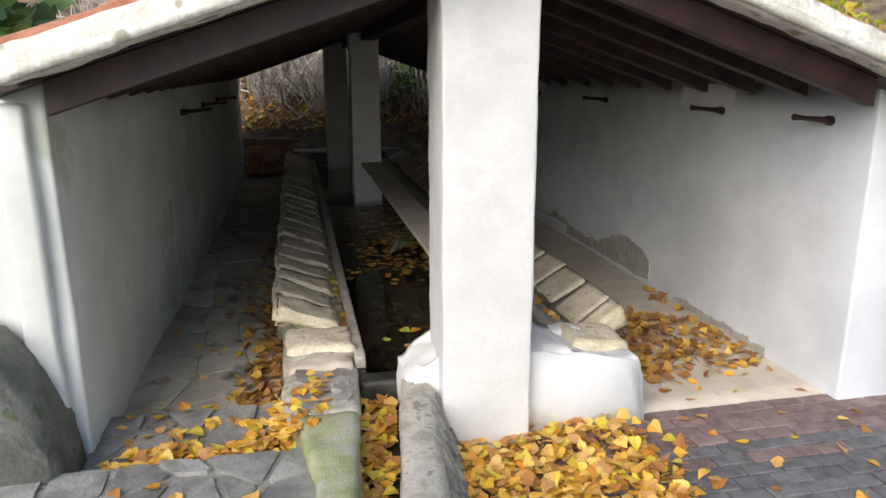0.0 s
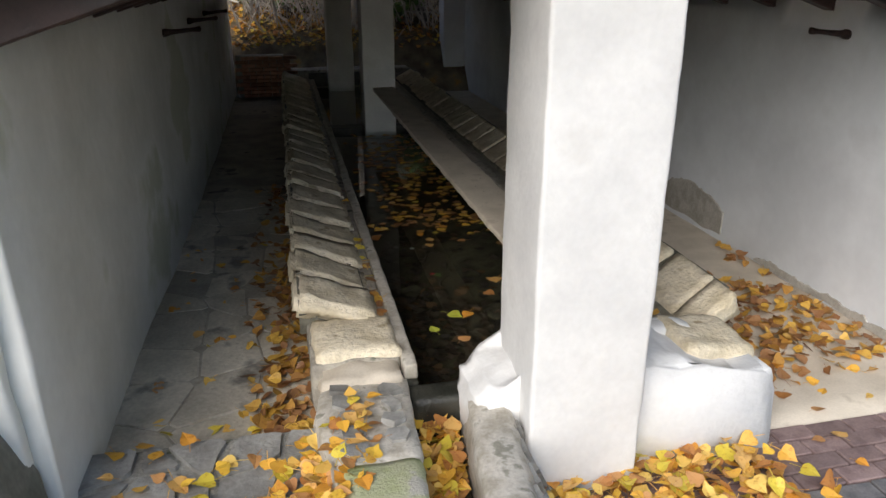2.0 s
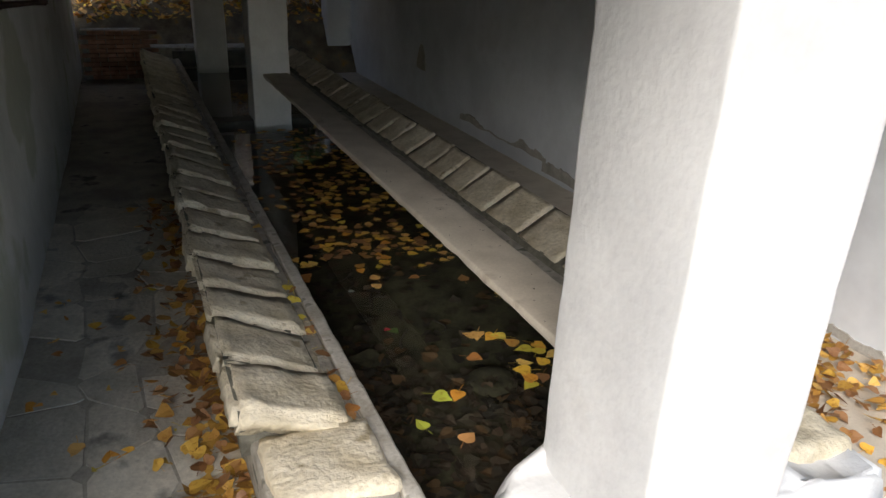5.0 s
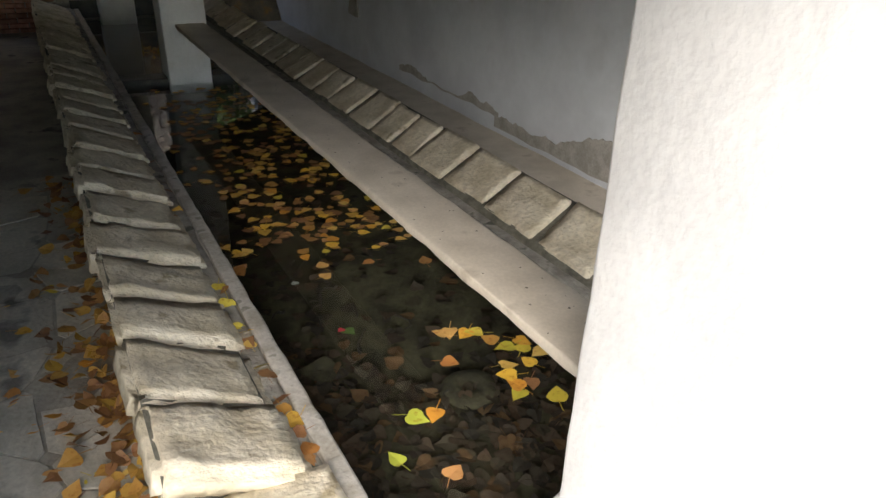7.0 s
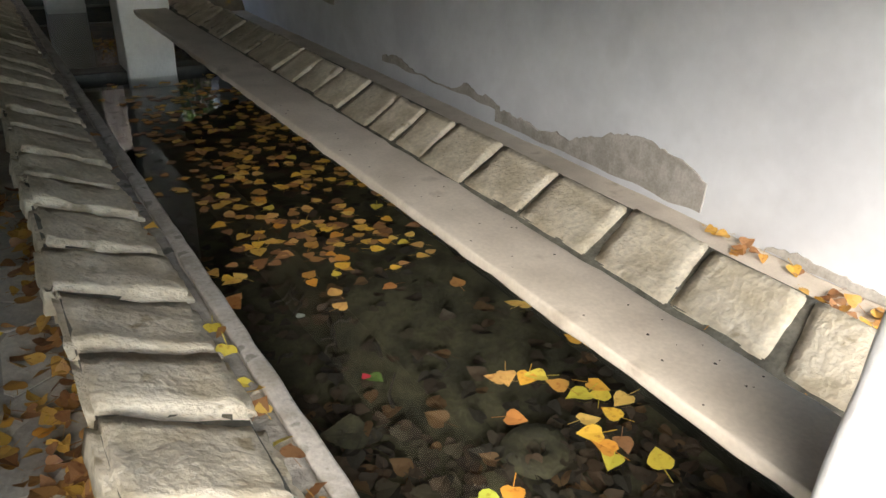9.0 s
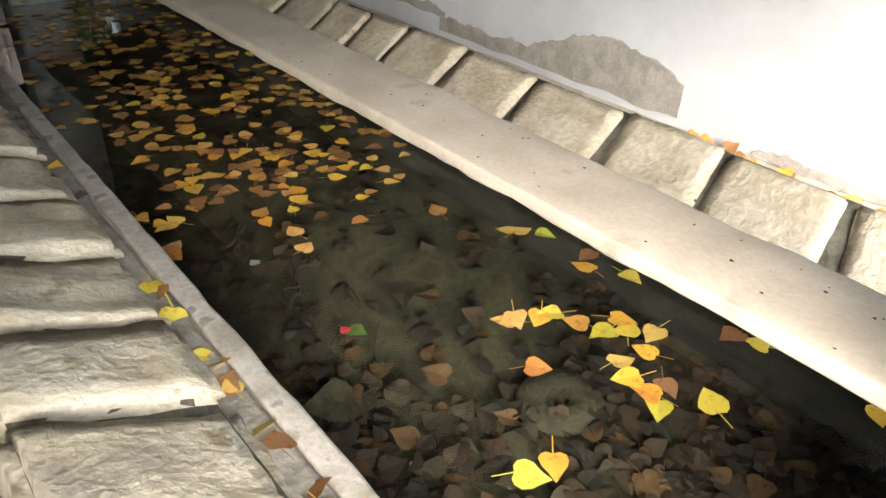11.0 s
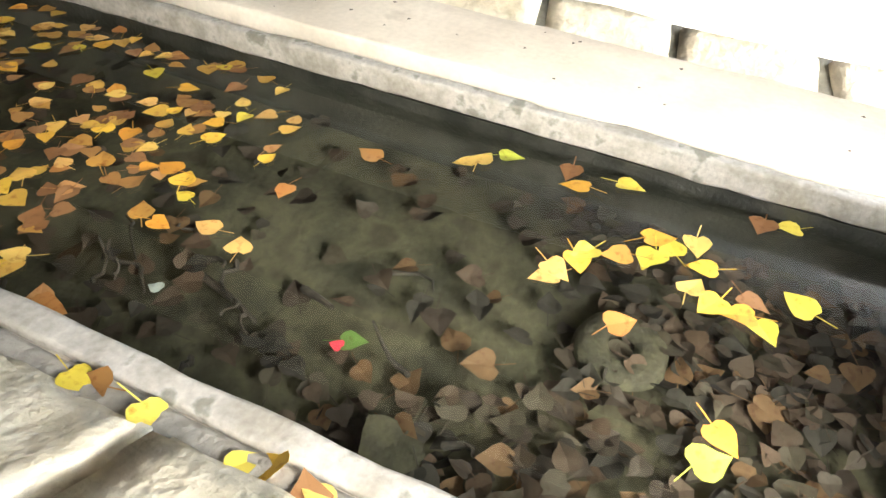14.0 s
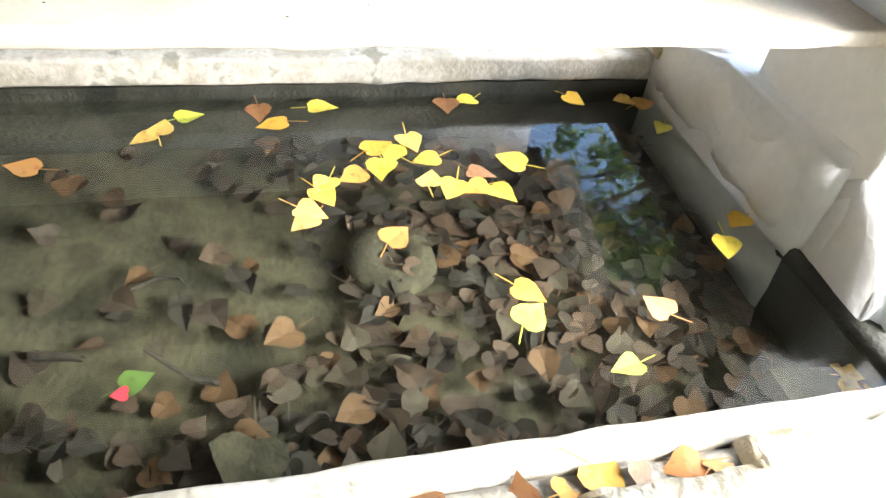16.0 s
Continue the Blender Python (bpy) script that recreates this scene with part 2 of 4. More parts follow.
bm = bmesh.new()
xs = [-900, -300, -100, -40, -20] + [-12 + 0.6 * i for i in range(46)] + [20, 40, 100, 300, 900]
ys = [-900, -300, -100, -40, -20, -10] + [-6 + 0.7 * i for i in range(46)] + [30, 40, 60, 120, 300, 900]
grid = [[bm.verts.new((x, y, ground_z(x, y) - (0.05 if abs(x) > 30 or abs(y) > 30 else 0))) for x in xs] for y in ys]
for j in range(len(ys) - 1):
    for i in range(len(xs) - 1):
        if not (-1.3 < xs[i] < 3.2 and 3.0 < ys[j] < 13.4 and xs[i + 1] < 3.3 and ys[j + 1] < 14):
            bm.faces.new((grid[j][i], grid[j][i + 1], grid[j + 1][i + 1], grid[j + 1][i]))
tagged(part("ground", bm, SOIL, smooth=True), "brown leafy earth rising behind the wash house", "ground", kind="structure")

LFLOOR = 0.16
floor_l = part("floor_1", rough_up(dice(box(-1.5, 3.25, -0.2, -0.1, 14.3, LFLOOR), 0.25), 0.008, 3), FLOORM, smooth=True)
tagged(floor_l, "worn pale stone floor of the narrow aisle, dusty", "floor", kind="structure")
floor_r = part("floor_2", rough_up(dice(box(1.8, 3.0, -0.2, 3.4, 14.3, FLOOR), 0.25), 0.006, 3), CONC, smooth=True)
tagged(floor_r, "pale smooth cement floor of the aisle", "floor", kind="structure")

# side walls with an uneven whitewashed face
bm = dice(box(-0.45, WALL_Y, -0.2, 0, 14.0, 2.1, 0.02), 0.35)
bm = skew(bm, lambda c: (left_x(c.y) + c.x, c.y, c.z))
bm = skew(bm, under_roof)
wall_l = part("wall_west", rough_up(bm, 0.012, 1.6, 3), WALLL, smooth=True)
tagged(wall_l, "whitewashed plaster side wall, greenish near its front corner", "wall", kind="structure")
bm = rough_up(skew(dice(box(RIGHT_X, WALL_Y + 0.03, -0.2, RIGHT_X + 0.45, 14.4, 2.1, 0.02), 0.35), under_roof), 0.010, 1.4, 9)
wall_r = part("wall_east", bm, WALLW, smooth=True)
tagged(wall_r, "bluish white plaster side wall above a stained base", "wall", kind="structure")
# short return piers at the far end of the east side
far_pier = part("wall_north", rough_up(dice(box(2.78, 14.0, -0.2, 3.2, 14.4, 2.2, 0.02), 0.3), 0.01, 2), WALLW, smooth=True)
tagged(far_pier, "short whitewashed return wall at the open far end", "wall", kind="structure")


# bare patches where the whitewash has come away along the foot of the east wall
def patch(y0, y1, zlo, top, seed):
    bm = bmesh.new()
    n = int((y1 - y0) / 0.035)
    lo, hi = [], []
    for i in range(n + 1):
        y = y0 + (y1 - y0) * i / n
        h = top(i / n) + 0.05 * noise.noise(Vector((y * 5, seed, 0))) + 0.025 * noise.noise(Vector((y * 19, seed, 3)))
        l = zlo + 0.03 * noise.noise(Vector((y * 4, seed, 8)))
        x = RIGHT_X - 0.012
        lo.append(bm.verts.new((x, y, l))), hi.append(bm.verts.new((x, y, max(h, l + 0.01))))
    for i in range(n):
        bm.faces.new((lo[i], lo[i + 1], hi[i + 1], hi[i]))
    r = bmesh.ops.extrude_face_region(bm, geom=bm.faces[:])
    for v in r["geom"]:
        if isinstance(v, bmesh.types.BMVert):
            v.co.x += 0.03
    return bm


part("bare_patch", patch(5.36, 7.45, 0.14, lambda u: 0.24 + 0.24 * math.sin(math.pi * min(u * 1.5 + 0.12, 1)) * (1 - 0.4 * u), 1), PATCH, wall_r, "grey render where the whitewash has peeled")
part("bare_patch", patch(7.4, 9.4, 0.24, lambda u: 0.27 + 0.06 * math.sin(u * 9), 5), PATCH, wall_r, "grey render where the whitewash has peeled")
part("bare_patch", patch(10.55, 10.85, 0.62, lambda u: 0.68 + 0.28 * math.sin(math.pi * u), 7), PATCH, wall_r, "grey render where the whitewash has peeled")
part("bare_patch", patch(3.6, 4.9, 0.10, lambda u: 0.15, 11), PATCH, wall_r, "grey damp line at the foot of the wall")

# ---- roof ----
roof = thing("roof", "low gabled tile roof on dark timber rafters with white plastered verge", "roof", kind="structure")
for s in (-1, 1):
    xe = RIDGE_X + s * (2.5 if s > 0 else 2.25)
    prof = [(RIDGE_X, RIDGE_Z + 0.02), (xe, roof_z(xe) + 0.02), (xe, roof_z(xe) + 0.06), (RIDGE_X, RIDGE_Z + 0.06)]
    part("roof_deck", prism(prof, Y0 - 0.02, 13.95), WOOD, roof, "dark boarded underside")
    xv = RIDGE_X + s * (2.4 if s > 0 else 2.12)
    prof = [(RIDGE_X, RIDGE_Z + 0.03), (xv, roof_z(xv) + 0.03), (xv, roof_z(xv) + 0.175), (RIDGE_X, RIDGE_Z + 0.175)]
    bm = rough_up(dice(prism(prof, Y0 - 0.18, Y0 + 0.1), 0.12), 0.014, 6, s)
    part("verge", bm, OLDW, roof, "flaking white plaster verge", True)
    prof = [(RIDGE_X, RIDGE_Z + 0.035), (xv, roof_z(xv) + 0.035), (xv, roof_z(xv) + 0.085), (RIDGE_X, RIDGE_Z + 0.085)]
    bm = rough_up(dice(prism(prof, Y0 - 0.235, Y0 - 0.17), 0.12), 0.008, 6, s + 4)
    part("verge", bm, OLDW, roof, "rounded plaster moulding below the verge", True)
    # curved tiles, one row along the verge and a plain field behind
    def barrel(length, r):
        bm = bmesh.new()
        ring = []
        for k in range(2):
            for rad in (r, r - 0.014):
                ring.append([bm.verts.new((k * length, rad * (1 - 0.12 * k) * math.cos(a), rad * (1 - 0.12 * k) * math.sin(a))) for a in [math.pi * i / 7 for i in range(8)]])
        for a, b in ((0, 2), (3, 1), (1, 0), (2, 3)):
            for i in range(7):
                bm.faces.new((ring[a][i], ring[a][i + 1], ring[b][i + 1], ring[b][i]))
        return bm
    tile_mesh = mesh_of(barrel(0.42, 0.085), "tile", TILE)
    ang = math.atan(SLOPE)
    for row in range(9):
        for k in range(6):
            d = (2.3 if s > 0 else 2.12) - k * 0.4
            o = new("tile", tile_mesh)
            o.parent = roof
            x = RIDGE_X + s * d
            o.matrix_basis = pose(x, Y0 - 0.06 + row * 0.19, roof_z(x) + (0.135 if row == 0 else 0.10), 0, 0, rng.uniform(-2, 2)) @ pose(0, 0, 0, 0, 0, 0 if s < 0 else 180) @ pose(0, 0, 0, 0, -math.degrees(ang))
    prof = [(RIDGE_X, RIDGE_Z + 0.07), (xe, roof_z(xe) + 0.07), (xe, roof_z(xe) + 0.15), (RIDGE_X, RIDGE_Z + 0.15)]
    part("tile_field", rough_up(dice(prism(prof, Y0 + 1.6, 13.97), 0.4), 0.02, 5), TILE, roof, smooth=True)

rafter_y = [2.79, 3.31, 3.84, 4.39, 4.93, 5.47, 6.03, 6.6, 7.25, 7.8, 8.35, 8.9, 9.45, 10.0, 10.55, 11.1, 11.65, 12.2, 12.75, 13.3, 13.85]
for s in (-1, 1):
    for i, y in enumerate(rafter_y):
        xe = RIDGE_X + s * (2.07 if s > 0 else 2.03)
        h = 0.03
        low = 0.13 if i == 0 else 0.1
        prof = [(RIDGE_X, RIDGE_Z - low), (xe, roof_z(xe) - low), (xe, roof_z(xe) + h - 0.01), (RIDGE_X, RIDGE_Z + h - 0.01)]
        bm = prism(prof, y - 0.045, y + 0.045)
        bmesh.ops.bevel(bm, geom=bm.edges[:], offset=0.005, segments=1, affect="EDGES")
        tagged(part("rafter", bm, WOOD), "dark brown stained timber rafter under the roof", "rafter", "roof rafters", "structure")
ridge = tagged(part("ridge_beam", box(RIDGE_X - 0.08, Y0 + 0.16, RIDGE_Z - 0.25, RIDGE_X + 0.08, 14.0, RIDGE_Z - 0.104, 0.006), WOOD), "dark timber ridge beam resting on the pillars", "beam", kind="structure")

# ---- pillars ----
def pillar(x0, x1, y0, y1, z0, z1, turn, label):
    bm = dice(box(x0, y0, z0, x1, y1, z1, 0.018, 3), 0.14)
    rough_up(bm, 0.007, 5, x0 * 3)
    cx, cy = x0, y0
    c, s = math.cos(radians(turn)), math.sin(radians(turn))
    skew(bm, lambda p: (cx + (p.x - cx) * c - (p.y - cy) * s, cy + (p.x - cx) * s + (p.y - cy) * c, p.z))
    ob = part("pillar", bm, WHITE, smooth=True)
    return tagged(ob, label, "pillar", "whitewashed pillars", "structure")


pillar(0.646, 1.125, 2.80, 3.33, 0.0, 2.6, -3.0, "square whitewashed pillar with lumpy rounded corners")
pillar(0.71, 1.10, 9.15, 9.5, 0.0, 2.6, 0, "square whitewashed pillar standing in the trough")
pillar(0.53, 0.96, 12.9, 13.3, 0.0, 2.6, 0, "square whitewashed pillar at the trough's far end")

# front plinth of the trough, rounded whitewashed masonry
bm = prism([(0.70, -0.1), (1.91, -0.1), (1.85, 0.42), (1.80, 0.53), (1.62, 0.50), (1.48, 0.535), (1.36, 0.60), (1.22, 0.60), (0.70, 0.64)], 2.87, 3.36)
bmesh.ops.bevel(bm, geom=bm.edges[:], offset=0.035, segments=3, affect="EDGES")
plinth = tagged(part("trough_plinth", rough_up(dice(bm, 0.12), 0.014, 4, 5), WHITE, smooth=True), "lumpy whitewashed end block of the trough with chipped paint", "plinth", kind="structure")
bm = rough_up(dice(box(1.47, 3.01, 0.42, 1.83, 3.38, 0.575, 0.05, 3), 0.06), 0.016, 6, 8)
part("cap_stone", skew(bm, lambda p: (p.x, p.y, p.z - (p.x - 1.6) * 0.12)), STONE, plinth, "bare limestone cap showing through the whitewash", True)
bm = prism([(0.46, 0.0), (0.80, 0.0), (0.80, 0.62), (0.70, 0.57), (0.58, 0.54), (0.49, 0.50), (0.46, 0.42)], 2.95, 3.33)
bmesh.ops.bevel(bm, geom=bm.edges[:], offset=0.04, segments=3, affect="EDGES")
part("rounded_foot", rough_up(dice(bm, 0.07), 0.02, 6, 2), WHITE, plinth, "rounded white plaster foot", True)

# ---- trough ----
trough = thing("washing_trough", "long stone washing trough with sloping scrubbing slabs and dark water", "trough", kind="structure")
part("trough_bed", rough_up(dice(box(0.15, 3.3, -0.3, 1.7, 13.3, 0.03), 0.2), 0.02, 2), MUD, trough, smooth=True)
for a, b in ((-0.2, 0.225), (1.59, 1.95)):
    part("trough_wall", rough_up(dice(box(a, 3.45, -0.1, b, 13.3, 0.45, 0.02), 0.16), 0.015, 6, a), BASEST, trough, "mortared rubble wall of the trough", True)
for a, b in ((0.225, 0.29), (1.515, 1.59)):
    part("kerb", rough_up(dice(box(a, 3.36, 0.375, b, 13.3, 0.455, 0.012), 0.08), 0.008, 9, a), KERBM, trough, "narrow rough concrete lip", True)
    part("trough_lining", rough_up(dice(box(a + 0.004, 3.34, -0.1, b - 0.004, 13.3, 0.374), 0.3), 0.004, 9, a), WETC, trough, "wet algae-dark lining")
for a, b in ((0.12, 0.23), (1.585, 1.68)):
    part("ledge", rough_up(dice(box(a, 3.8, 0.40, b, 13.3, 0.432), 0.2), 0.004, 9), CONC, trough, "grey ledge behind the lip")
part("trough_end", rough_up(dice(box(-0.18, 13.3, -0.1, 2.0, 13.75, 0.6, 0.03), 0.2), 0.015, 4), BASEST, trough, smooth=True)
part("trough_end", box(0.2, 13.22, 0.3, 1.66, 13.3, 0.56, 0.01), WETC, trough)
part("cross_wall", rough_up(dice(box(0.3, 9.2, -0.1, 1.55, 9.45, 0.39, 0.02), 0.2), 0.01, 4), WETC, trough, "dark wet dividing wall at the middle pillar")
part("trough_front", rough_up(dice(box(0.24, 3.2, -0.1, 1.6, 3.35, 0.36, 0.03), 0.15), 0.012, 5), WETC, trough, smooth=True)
part("end_plaster", rough_up(dice(box(0.80, 3.22, 0.36, 1.60, 3.37, 0.57, 0.05), 0.05), 0.03, 6, 3), WHITE, trough, "lumpy white plaster at the head of the trough", True)
bm = bmesh.new()
bm.faces.new([bm.verts.new(v) for v in ((0.27, 3.33, WATERZ), (1.53, 3.33, WATERZ), (1.53, 13.27, WATERZ), (0.27, 13.27, WATERZ))])
water = part("water", bm, WATER)
water.visible_shadow = False
tagged(water, "still dark clear water in the trough", "water", kind="structure")

for y0, prof in ((3.88, [(-0.235, 0.4), (0.14, 0.4), (0.14, 0.462), (-0.235, 0.598)]), (3.5, [(1.66, 0.4), (1.985, 0.4), (1.982, 0.617), (1.66, 0.474)])):
    part("slab_bed", rough_up(dice(prism(prof, y0, 13.2), 0.2), 0.003, 6), JOINT, trough, "dark mortar in the joints between slabs", True)

# the concrete beam that links the pillars above the water
bm = box(0.82, 3.25, 0.842, 1.08, 9.2, 0.88, 0.007)
bm = rough_up(dice(bm, 0.09), 0.006, 9)
tagged(part("tie_beam", bm, CONC, smooth=True), "smooth grey concrete beam spanning between pillars over the water", "beam", kind="structure")


# scrubbing slabs: sloping worn stones side by side
def slab(x_out, x_in, y0, y1, z_out, z_in, seed, lean, edge=0.022, wear=1.0, slant=0.1):
    d = 1 if x_in > x_out else -1
    r = random.Random(seed)
    t = r.uniform(0.10, 0.15)
    zo, zi = z_out + r.uniform(0, 0.014) * wear, z_in + r.uniform(0, 0.012) * wear
    bm = prism([(x_out + r.uniform(-0.025, 0.025), zo - t), (x_in, zi - 0.07), (x_in + d * r.uniform(-0.02, 0.015), zi), (x_out + d * 0.02 + r.uniform(-0.02, 0.02), zo)], y0, y1)
    if d < 0:
        bmesh.ops.reverse_faces(bm, faces=bm.faces[:])
    bmesh.ops.bevel(bm, geom=bm.edges[:], offset=edge, segments=2, affect="EDGES")
    dice(bm, 0.07)
    tilt, sk, ym = r.uniform(0.0, lean), slant * r.uniform(0.6, 1.4), (y0 + y1) / 2
    skew(bm, lambda p: (p.x, p.y - (p.x - x_out) * sk * d, p.z - (p.y - ym) * tilt))
    rough_up(bm, 0.016 * wear, 7, seed)
    return rough_up(bm, 0.008 * wear, 26, seed)


left_joints = [3.86, 4.226, 4.587, 4.917, 5.30, 5.69, 6.075]
while left_joints[-1] < 13.0:
    left_joints.append(left_joints[-1] + 0.37 + rng.uniform(-0.04, 0.04))
right_joints = [3.40, 3.62, 4.02, 4.45, 4.872, 5.342, 5.80, 6.236, 6.56, 6.894, 7.3, 7.724]
while right_joints[-1] < 12.9:
    right_joints.append(right_joints[-1] + 0.4 + rng.uniform(-0.06, 0.06))
k = 0
for a, b in zip(left_joints, left_joints[1:]):
    k += 1
    part("scrubbing_slab", slab(-0.27, 0.178, a + 0.001, b - 0.001, 0.625, 0.475, 10 + k, 0.03, 0.028, 1.0), STONE, trough, "worn pale limestone slab", True)
for a, b in zip(right_joints, right_joints[1:]):
    k += 1
    part("scrubbing_slab", slab(1.99, 1.675, a + 0.009, b - 0.009 - rng.uniform(0, 0.01), 0.628, 0.488, 80 + k, 0.0, 0.008, 0.45, 0.25), STONE, trough, "rough pale limestone slab", True)
bm = rough_up(dice(box(-0.18, 3.47, 0.30, 0.235, 3.86, 0.49, 0.04), 0.08), 0.022, 7, 2)
part("end_slab", bm, STONE, trough, "flat pale end stone", True)
bm = rough_up(dice(box(-0.17, 3.30, 0.28, 0.21, 3.50, 0.445, 0.05), 0.05), 0.03, 8, 6)
part("end_mortar", bm, CONC, trough, "lumpy pale mortar below the end stone", True)

# ---- outlet channel and its two kerbs ----
def chan(p):
    """Swings the straight channel towards the walker's side."""
    k = (3.5 - p.y) * 0.14
    return (p.x - k, p.y, p.z)


channel = thing("outlet_channel", "narrow stone outlet channel with slate-faced kerbs, full of yellow leaves", "channel", kind="structure")
def kerb_taper(p):
    """The kerb narrows towards the walker on its outer side and rises a little."""
    u = min(max((0.27 - p.x) / 0.4, 0), 1)
    return (p.x + u * min(max(3.1 - p.y, 0) * 0.3, 0.3) + (1 - u) * min(max(3.3 - p.y, 0) * 0.05, 0.06), p.y, p.z + (0.05 * (3.5 - p.y) if p.z > 0.2 else 0))


for y_a, y_b, m, lbl in ((2.72, 3.36, KERBM, "grey mortared kerb set with slate"), (1.2, 2.73, MOSS, "mossy rounded kerb")):
    bm = skew(skew(dice(box(-0.15, y_a, -0.1, 0.27, y_b, 0.40, 0.05), 0.08), kerb_taper), chan)
    part("kerb", rough_up(bm, 0.016, 6, 1), m, channel, lbl, True)
bm = prism([(0.51, -0.1), (0.87, -0.1), (0.84, 0.1), (0.69, 0.42), (0.66, 0.445), (0.53, 0.445), (0.51, 0.42)], 1.2, 3.24)
part("kerb", rough_up(skew(dice(bm, 0.08), chan), 0.014, 6, 4), KERBM, channel, "rough weathered kerb with a slate-faced outer side", True)
part("channel_bed", skew(box(0.2, 1.2, -0.1, 0.5, 3.5, 0.16), chan), MUD, channel)

# slate-paved steps down into the aisle
steps = thing("entrance_steps", "slate-paved steps down into the aisle, scattered with leaves", "steps", kind="structure")
part("step", rough_up(dice(box(-3.4, -3.0, -0.2, 0.1, 2.5, 0.38, 0.015), 0.3), 0.006, 3), MORTAR, steps, smooth=True)
part("step", rough_up(dice(box(-1.5, 2.5, -0.2, 0.0, 3.25, 0.255, 0.015), 0.25), 0.006, 3), MORTAR, steps, smooth=True)


def crazy(x0, x1, y0, y1, z, nx, ny, seed, parent, material, gap=0.012, lift=0.014):
    """Irregular flagstones: a jittered net of cells, each its own slab."""
    r = random.Random(seed)
    P = [[(x0 + (x1 - x0) * (i + (r.uniform(-0.36, 0.36) if 0 < i < nx else 0)) / nx, y0 + (y1 - y0) * (j + (r.uniform(-0.36, 0.36) if 0 < j < ny else 0)) / ny) for i in range(nx + 1)] for j in range(ny + 1)]
    for j in range(ny):
        for i in range(nx):
            q = [P[j][i], P[j][i + 1], P[j + 1][i + 1], P[j + 1][i]]
            cx, cy = sum(a for a, _ in q) / 4, sum(b for _, b in q) / 4
            bm = bmesh.new()
            ring = []
            for a in range(4):
                (ax, ay), (bx, by) = q[a], q[(a + 1) % 4]
                for u in (0.12, 0.5, 0.88):
                    px, py = ax + (bx - ax) * u, ay + (by - ay) * u
                    d = math.hypot(px - cx, py - cy)
                    f = max(1 - (gap + r.uniform(0, gap)) / max(d, 0.02), 0.3)
                    ring.append((cx + (px - cx) * f, cy + (py - cy) * f))
            h = z + lift + r.uniform(-0.004, 0.006)
            top = [bm.verts.new((a * 0.985 + cx * 0.015, b * 0.985 + cy * 0.015, h + r.uniform(-0.002, 0.002))) for a, b in ring]
            low = [bm.verts.new((a, b, z - 0.02)) for a, b in ring]
            bm.faces.new(top)
            for a in range(len(ring)):
                bm.faces.new((top[a], low[a], low[(a + 1) % len(ring)], top[(a + 1) % len(ring)]))
            part("flagstone", bm, material, parent)


crazy(-1.9, 0.0, 1.1, 2.5, 0.38, 8, 6, 3, steps, SLATE)
crazy(-1.2, -0.15, 2.52, 3.25, 0.255, 5, 3, 4, steps, SLATE)
FLAG = mat("pale_flagstone", (0.41, 0.375, 0.3), (0.58, 0.535, 0.44), 3.0, 0.65, 0.4, 40, c3=(0.23, 0.215, 0.185), c3_at=0.6, rand=0.16)
crazy(-1.16, -0.19, 3.27, 7.6, LFLOOR, 3, 12, 6, floor_l, FLAG, 0.004, 0.004)
# slate pieces set into the kerb beside the steps
slate_r = random.Random(5)


def slate_piece(w, l, m):
    bm = bmesh.new()
    n = slate_r.choice((4, 5, 5, 6))
    vs = [(w * slate_r.uniform(0.75, 1.2) * math.cos(2 * math.pi * (a + 0.5) / n), l * slate_r.uniform(0.75, 1.2) * math.sin(2 * math.pi * (a + 0.5) / n)) for a in range(n)]
    top = [bm.verts.new((a, b, 0.012)) for a, b in vs]
    low = [bm.verts.new((a * 1.05, b * 1.05, -0.03)) for a, b in vs]
    bm.faces.new(top)
    for a in range(n):
        bm.faces.new((top[a], low[a], low[(a + 1) % n], top[(a + 1) % n]))
    part("slate_piece", bm, SLATE, channel, "dark slate set in mortar").matrix_basis = m


for i in range(9):
    yy = 3.27 - 0.12 * (i // 2) - 0.04 * (i % 2)
    xx = -0.02 + 0.2 * (i % 2) + (3.1 - yy) * (0.22 if i % 2 == 0 else 0.1) - (3.5 - yy) * 0.14
    slate_piece(0.045, 0.058, pose(xx, yy, 0.408 + 0.05 * (3.5 - yy), slate_r.uniform(-5, 5), slate_r.uniform(-6, 6), slate_r.uniform(0, 90)))
for i in range(16):
    yy = 3.12 - 0.12 * i
    for u, w in ((0.28, 0.085), (0.72, 0.075)):
        xx, zz = 0.69 + u * 0.15, 0.42 - u * 0.32
        yj = yy + slate_r.uniform(-0.02, 0.02)
        slate_piece(w, 0.055, pose(xx - (3.5 - yj) * 0.14, yj, zz, 0, 64.9, 0) @ pose(0, 0, 0.004, 0, 0, slate_r.uniform(-8, 8)))

# sloping rendered buttress at the corner
bm = prism([(-2.7, 0.2), (-1.13, 0.2), (-1.17, 0.5), (-1.26, 0.8), (-1.42, 1.02), (-2.7, 1.25)], 2.42, 2.86)
bmesh.ops.bevel(bm, geom=bm.edges[:], offset=0.04, segments=2, affect="EDGES")
BUTT = mat("mossy_grey_render", (0.12, 0.125, 0.1), (0.22, 0.22, 0.19), 4, 0.95, 0.5, 35, c3=(0.1, 0.13, 0.05), c3_at=0.6)
tagged(part("buttress", rough_up(dice(bm, 0.12), 0.02, 4), BUTT, smooth=True), "grey mossy buttress leaning against the corner", "buttress", kind="structure")
bm = rough_up(dice(box(-1.33, 2.80, 0.3, -1.19, 2.88, 1.98, 0.025), 0.12), 0.012, 5)
